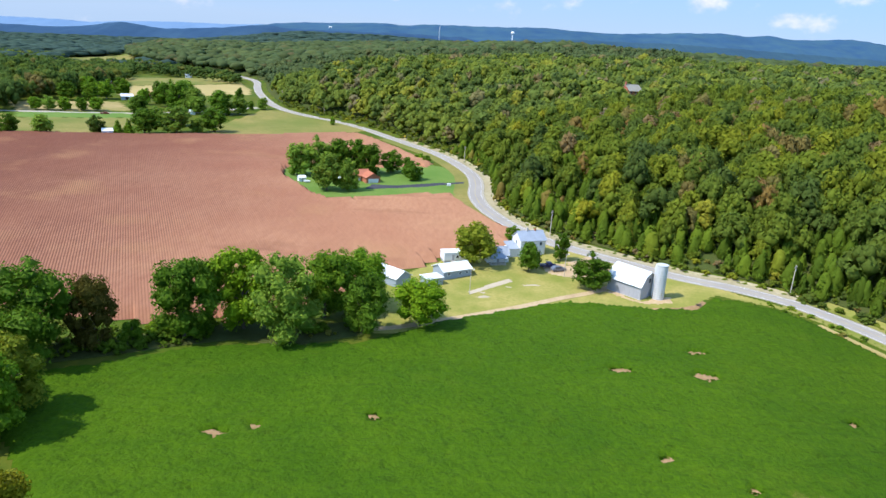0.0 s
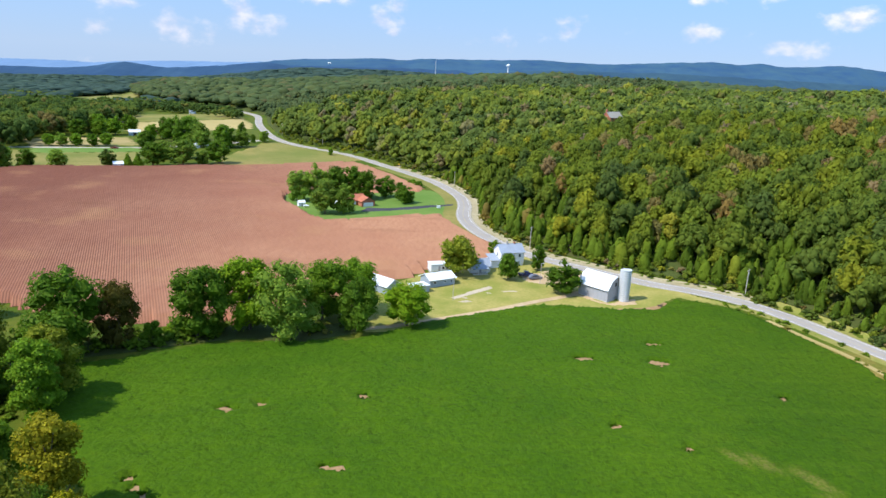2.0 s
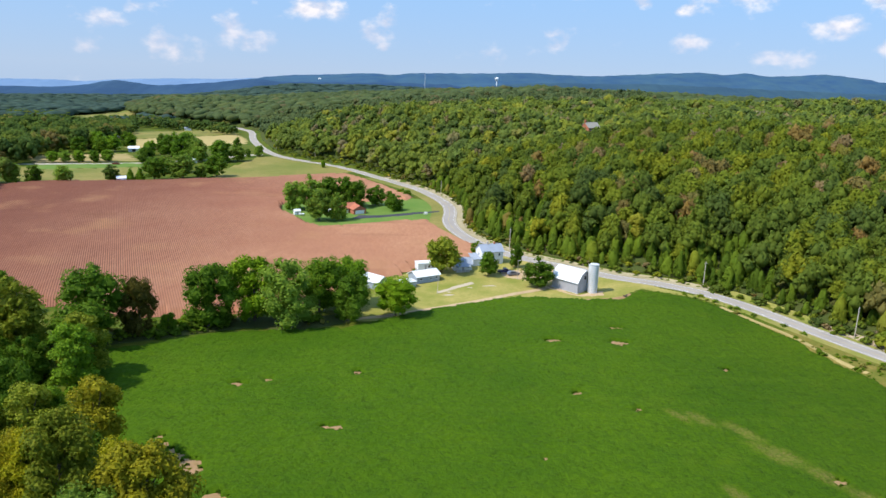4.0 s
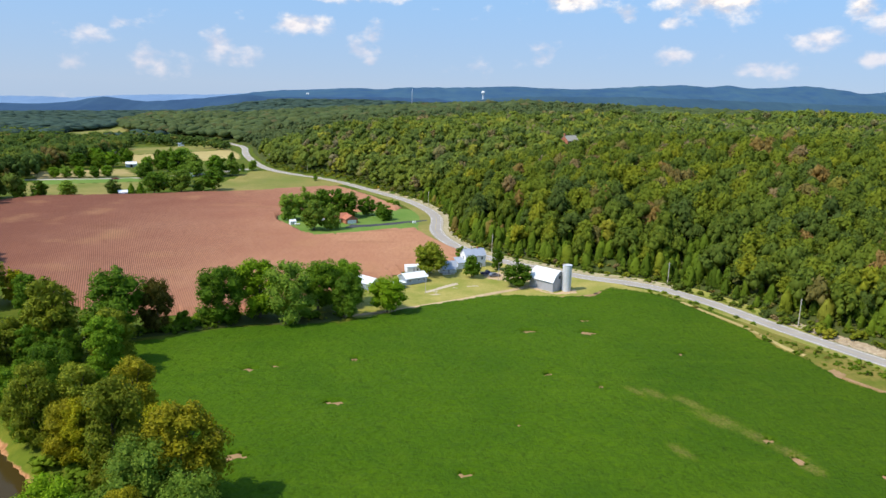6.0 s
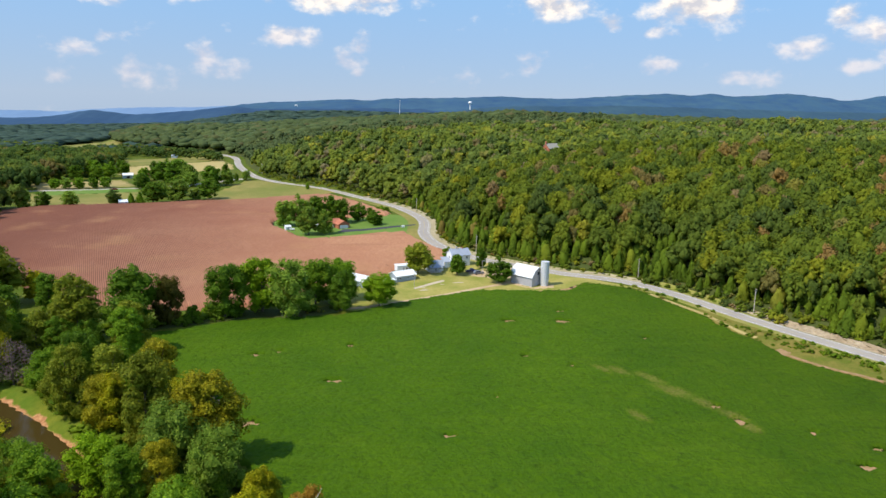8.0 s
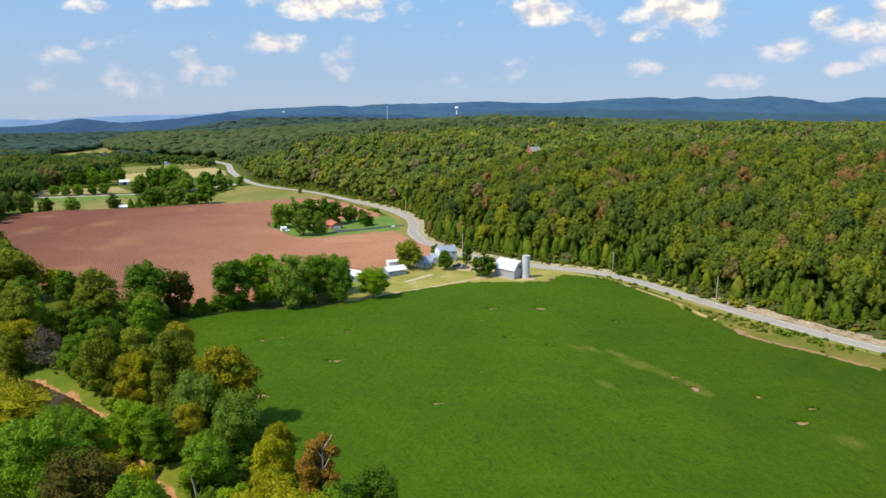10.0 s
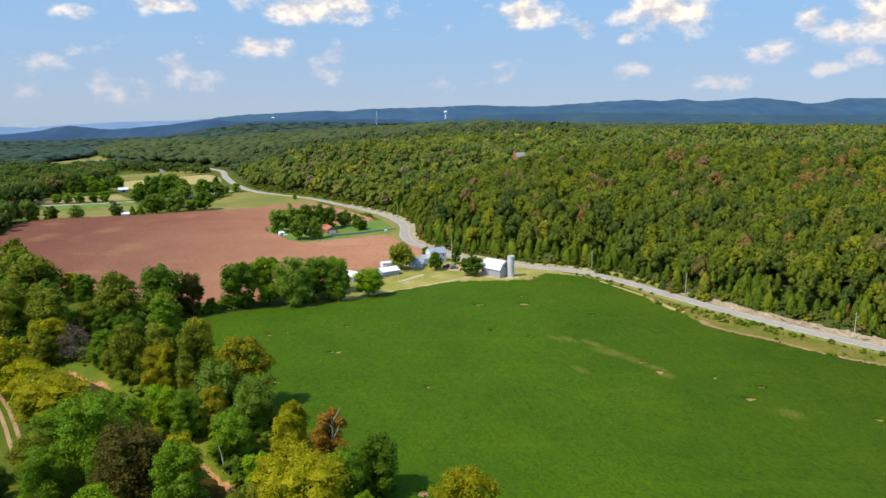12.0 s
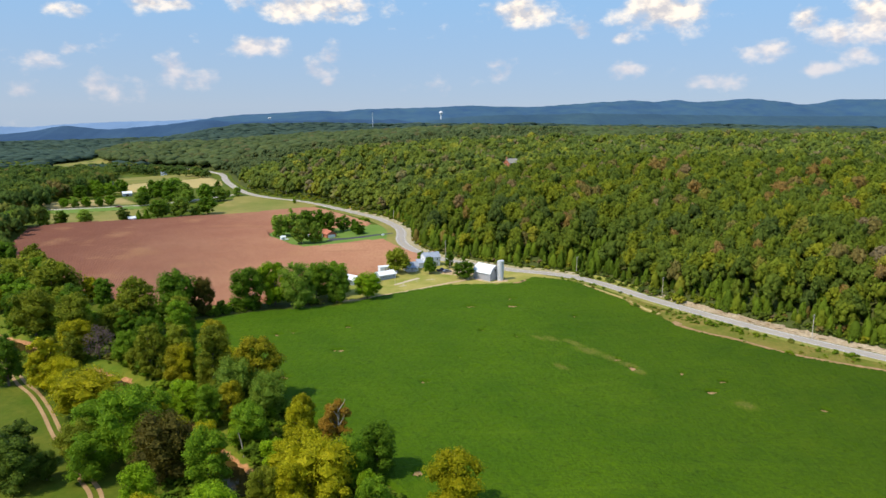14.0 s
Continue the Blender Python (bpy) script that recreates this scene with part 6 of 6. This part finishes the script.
def hill_house():
    z = 35.4
    e = gable("hill_house", 112.5, 473, 30, 10.5, 8.4, 6.0, 9.4, BRICK, plain("green_grey_shingles", (0.34, 0.32, 0.27), 0.85, 0.0, 0.15), "tall brick house with a grey roof on the wooded hill", "house", 0, 0.4,
              [("window", "front", -3.5, 4.2, 1.2, 1.6, GLASS), ("window", "front", 0, 4.2, 1.2, 1.6, GLASS), ("window", "front", 3.5, 4.2, 1.2, 1.6, GLASS), ("window", "left", 0, 4.2, 1.6, 2.0, GLASS)], z)
    part("base", boxes((-5.6, -4.1, -8, 5.6, 4.1, -0.4)), CONCRETE, e)
    part("chimney", boxes((-5.5, -0.6, 5.0, -4.5, 0.6, 11.0), bevel=0.05), BRICK, e)


hill_house()


# ---- poles, signs, masts ----
def utility_pole(x, y, turn, h=9.6, label="weathered wooden utility pole with a crossarm"):
    e = thing("utility_pole", x, y, turn, label, "utility pole", "poles along the road")
    bm = bmesh.new(); tube(bm, (0, 0, -0.5), (0, 0, h), 0.16, 0.11, 10)
    part("pole", bm, WOOD_POLE, e)
    part("crossarm", boxes((-1.2, -0.06, h - 0.75, 1.2, 0.06, h - 0.6)), WOOD_POLE, e)
    for k in (-1.1, -0.5, 0.5, 1.1):
        bm = bmesh.new(); tube(bm, (k, 0, h - 0.6), (k, 0, h - 0.42), 0.05, 0.035, 6)
        part("insulator", bm, STEEL, e)
    bm = bmesh.new(); tube(bm, (0.24, 0, h - 1.9), (0.24, 0, h - 1.2), 0.17, 0.17, 10)
    part("transformer", bm, GALV, e)
    return e


POLES = [(165.5, 96, 40), (131.2, 160, 50), (103.6, 209.0, 45), (38.5, 257, 60), (9.8, 392, 75), (-31, 477, 60), (-91, 548, 40), (-136, 612, 60)]
for px_, py_, a_ in POLES:
    utility_pole(px_, py_, a_)


def yard_light(x, y, h):
    e = thing("yard_light", x, y, 20, "thin wooden yard-light pole on the lawn", "lamp post", "yard lights")
    bm = bmesh.new(); tube(bm, (0, 0, -0.3), (0, 0, h), 0.11, 0.08, 8)
    part("pole", bm, WOOD_POLE, e)
    bm = bmesh.new(); tube(bm, (0, 0, h - 0.4), (0.8, 0, h - 0.1), 0.03, 0.03, 6)
    part("arm", bm, STEEL, e)
    bm = bmesh.new(); tube(bm, (0.8, 0, h - 0.3), (0.8, 0, h - 0.05), 0.2, 0.1, 10)
    part("lamp_head", bm, PAINT_WHITE, e)


yard_light(8.6, 196.5, 7.6)
yard_light(37.6, 214.8, 7.4)


def road_sign(x, y):
    e = thing("road_sign", x, y, 10, "yellow diamond warning sign on a post", "road sign", z=ground_at(x, y))
    bm = bmesh.new(); tube(bm, (0, 0, -0.3), (0, 0, 3.0), 0.05, 0.05, 6)
    part("post", bm, STEEL, e)
    bm = boxes((-0.6, -0.02, -0.6, 0.6, 0.02, 0.6))
    bmesh.ops.rotate(bm, verts=bm.verts, matrix=Matrix.Rotation(math.pi / 4, 3, "Y"))
    bmesh.ops.translate(bm, verts=bm.verts, vec=(0, -0.08, 2.6))
    part("plate", bm, PAINT_YELLOW, e)


road_sign(-26, 459)


def mailbox(x, y):
    e = thing("mailbox", x, y, 10, "white mailbox cabinet beside the drive", "mailbox")
    bm = bmesh.new(); tube(bm, (0, 0, -0.3), (0, 0, 1.2), 0.08, 0.08, 6)
    part("post", bm, WOOD_POLE, e)
    part("box", boxes((-0.9, -0.35, 0.5, 0.9, 0.35, 1.7), bevel=0.1), PAINT_WHITE, e)


mailbox(2, 330.5)


def water_tower(x, y, z):
    e = thing("water_tower", x, y, 0, "far white bulb-shaped water tower on the ridge", "water tower", z=z, size=1.3)
    bm = bmesh.new()
    tube(bm, (0, 0, -30), (0, 0, 26), 2.6, 2.2, 16); tube(bm, (0, 0, 20), (0, 0, 26), 2.2, 4.5, 16, False)
    part("stem", bm, PAINT_WHITE, e)
    bm = bmesh.new()
    bmesh.ops.create_uvsphere(bm, u_segments=20, v_segments=12, radius=7.2)
    bmesh.ops.scale(bm, verts=bm.verts, vec=(1, 1, 0.8))
    bmesh.ops.translate(bm, verts=bm.verts, vec=(0, 0, 30))
    part("bowl", bm, PAINT_WHITE, e, smooth=True)


water_tower(273, 3500, 26)


def radio_mast(x, y, z):
    e = thing("radio_mast", x, y, 0, "far thin steel lattice radio mast", "mast", z=z)
    for k in range(3):
        a = k * 2.094
        bm = bmesh.new(); tube(bm, (0.9 * math.cos(a), 0.9 * math.sin(a), -30), (0.9 * math.cos(a), 0.9 * math.sin(a), 55), 0.5, 0.5, 5)
        part("leg", bm, PAINT_WHITE, e)
    for k in range(14):
        bm = bmesh.new()
        for a in (0, 2.094, 4.189):
            tube(bm, (0.9 * math.cos(a), 0.9 * math.sin(a), k * 4 - 2), (0.9 * math.cos(a + 2.094), 0.9 * math.sin(a + 2.094), k * 4 + 2), 0.12, 0.12, 4)
        part("brace", bm, PAINT_WHITE, e)


radio_mast(-40, 2300, 17)
for fx, fy, fz, lab in ((960, 3450, 27, "far pale farm building below the ridge"), (-550, 3450, 32, "far white building on the ridge")):
    gable("farm_building", fx, fy, 15, 12, 8, 4, 6, WHITE_WALL, WHITE_ROOF, lab, "building", 0, 0.5, [("door", "front", 0, 0, 5, 4, DARK_GAP)], fz)


# ---- vehicles ----
def car(name, x, y, turn, paint, label, boxy=False):
    e = thing(name, x, y, turn, label, "vehicle", "parked vehicles", z=ground_at(x, y) + 0.16)
    prof = [(-2.3, 0.35), (2.25, 0.35), (2.32, 0.75), (2.1, 0.98), (1.1, 1.05), (0.35, 1.62), (-1.5, 1.66), (-2.2, 1.1), (-2.36, 0.8)] if not boxy else \
           [(-2.7, 0.5), (2.6, 0.5), (2.66, 1.0), (2.5, 1.15), (1.5, 1.2), (0.95, 1.85), (-0.5, 1.9), (-0.6, 1.2), (-2.7, 1.2)]
    bm = prism(bmesh.new(), prof, -0.88, 0.88)
    bmesh.ops.bevel(bm, geom=list(bm.edges), offset=0.07, segments=2, affect="EDGES")
    part("body", bm, paint, e, smooth=False)
    part("windscreen", boxes((0.45, -0.7, 1.1, 0.9, 0.7, 1.42)), GLASS, e)
    for s in (-1, 1):
        part("side_window", boxes((-1.4 if not boxy else -0.4, s * 0.885 - 0.01, 1.12, 0.3, s * 0.885 + 0.01, 1.5)), GLASS, e)
        for wx in (-1.45, 1.45):
            bm = bmesh.new(); tube(bm, (wx, s * 0.72, 0.34), (wx, s * 0.92, 0.34), 0.34, 0.34, 14)
            w = part("wheel", bm, RUBBER, e)
            bm = bmesh.new(); tube(bm, (wx, s * 0.90, 0.34), (wx, s * 0.935, 0.34), 0.2, 0.2, 10)
            part("rim", bm, STEEL, w)
        part("headlight", boxes((2.2, s * 0.6 - 0.16, 0.72, 2.33, s * 0.6 + 0.16, 0.88)), GLASS, e)


car("pickup_truck", 33.6, 222.4, 8, CAR_BLUE, "dark blue pickup truck parked on the dirt yard", True)
car("car", 36.6, 219.8, 20, CAR_GREY, "grey-blue car parked on the dirt yard")
car("pickup_truck", -228, 495, 20, CAR_RED, "dark red pickup truck on the field lane", True)

# ---- yard surfaces ----
TAN_SLAB = plain("sandy_concrete", (0.50, 0.41, 0.29), 0.9, 0.0, 0.15, 0.8)
sheet("concrete_slab", [(7.6, 198.6), (9.2, 196.8), (22.0, 208.8), (20.4, 211.2)], 0.5, 0.5, 43, flat(0.17), TAN_SLAB, label="long pale concrete slab in the lawn", category="slab")
sheet("dirt_yard", [(31, 225), (33, 217), (44, 211), (51, 213), (56, 226), (48, 236), (40, 228)], 0.8, 0.8, 0, flat(0.17), DIRT, label="bare dirt yard between barn and farmhouse", category="dirt yard")
sheet("dirt_yard", [(47, 205), (57, 195.5), (66, 197), (67, 203), (62, 201), (57, 198), (50, 206)], 0.6, 0.6, 0, flat(0.18), DIRT, label="trodden bare strip along the barn", category="dirt yard")
for dx, dy, da, db in ((12.5, 198.5, 1.6, 1.0), (12.5, 195.0, 2.2, 1.1), (20, 204, 1.6, 0.8), (27, 206, 3.0, 0.9)):
    sheet("bare_spot", [(dx + da * math.cos(k * 0.7), dy + db * math.sin(k * 0.7)) for k in range(9)], 0.4, 0.4, 0, flat(0.16), TAN_SLAB, label="worn bare spot in the lawn", category="bare patch")
sheet("field_lane", [(-320, 468), (-262, 486), (-205, 508), (-170, 545), (-150, 566), (-140, 575), (-142, 582), (-156, 572), (-178, 550), (-210, 514), (-264, 491), (-320, 473)], 2, 2, 20, flat(0.45), GRAVEL, label="pale gravel lane through the far fields", category="lane")
band("clay_strip", smooth_line([(187, 46), (171, 60.5), (162, 67.5), (148.5, 79), (137, 96.5), (129, 105.5), (122, 117)], 6), -0.3, 1.0, 0.3, BARE_SOIL, label="bare clay strip at the edge of the soybeans", category="bare strip")
band("clay_strip", smooth_line([(119.5, 133), (116.5, 140), (112.3, 158), (106.3, 173), (101, 186)], 6), -0.2, 1.3, 0.25, STUBBLE, label="strip of dry tan grass at the edge of the soybeans", category="grass strip")
sheet("bare_clay", [(121, 115.5), (118.5, 117.5), (119.5, 121), (123, 124), (125, 119)], 0.6, 0.6, 0, flat(0.2), BARE_SOIL, label="bare clay at the corner of the soybeans", category="bare patch")
sheet("bare_clay", [(-84, 133), (-80, 126), (-72, 121), (-66, 124), (-71, 130), (-78, 136)], 0.7, 0.7, 0, flat(0.12), DIRT, label="bare clay at the end of the field", category="bare patch")


sheet("dirt_bank", [(59, 191.8), (68, 192.4), (72.5, 194), (76, 198.5), (74.5, 200), (71, 196.5), (66, 194.4), (59, 193.6)], 0.5, 0.5, 0, flat(0.2), BARE_SOIL, label="bare reddish dirt bank at the corner of the soybeans", category="dirt bank")


def brush_pile(x, y):
    e = thing("brush_pile", x, y, 15, "heap of grey-brown cut branches at the field corner", "brush pile")
    rng = random.Random(9)
    for k in range(16):
        a, r, h = rng.uniform(0, 6.28), rng.uniform(0.7, 1.5), rng.uniform(0.1, 0.9)
        dx, dy = math.cos(a) * r, math.sin(a) * r
        bm = bmesh.new()
        tube(bm, (-dx * 0.8, -dy * 0.8, 0.05 + h * 0.5), (dx, dy, 0.1 + h), rng.uniform(0.05, 0.12), 0.03, 6)
        part("branch", bm, BARK, e)


brush_pile(72.6, 196.2)

# ---- dead trees on the creek bank ----
def dead_tree(x, y, h, lean, turn, limbs, label):
    e = thing("dead_tree", x, y, turn, label, "dead tree")
    bm = bmesh.new()
    tube(bm, (0, 0, -0.3), (lean * 0.45, 0.1, h * 0.55), 0.26, 0.18, 9)
    tube(bm, (lean * 0.45, 0.1, h * 0.55), (lean, 0.0, h), 0.18, 0.06, 8)
    part("trunk", bm, WOOD_POLE, e)
    for k in range(limbs):
        z = h * (0.5 + 0.1 * k)
        a = 2.2 * k + 0.6
        q = (lean * z / h + math.cos(a) * h * 0.13, math.sin(a) * h * 0.13, z + h * 0.2)
        bm = bmesh.new()
        tube(bm, (lean * z / h, 0.05, z), q, 0.14, 0.07, 6)
        tube(bm, q, (q[0] + 0.5 * math.cos(a + 0.7), q[1] + 0.5 * math.sin(a + 0.7), q[2] + h * 0.08), 0.07, 0.02, 5)
        part("limb", bm, WOOD_POLE, e)


dead_tree(-32, 17.5, 6.5, -1.2, 20, 0, "broken pale tree snag leaning over the creek bank")
dead_tree(-7.5, 14.5, 13.5, 0.4, 150, 5, "bare pale dead tree among rusty leaves")
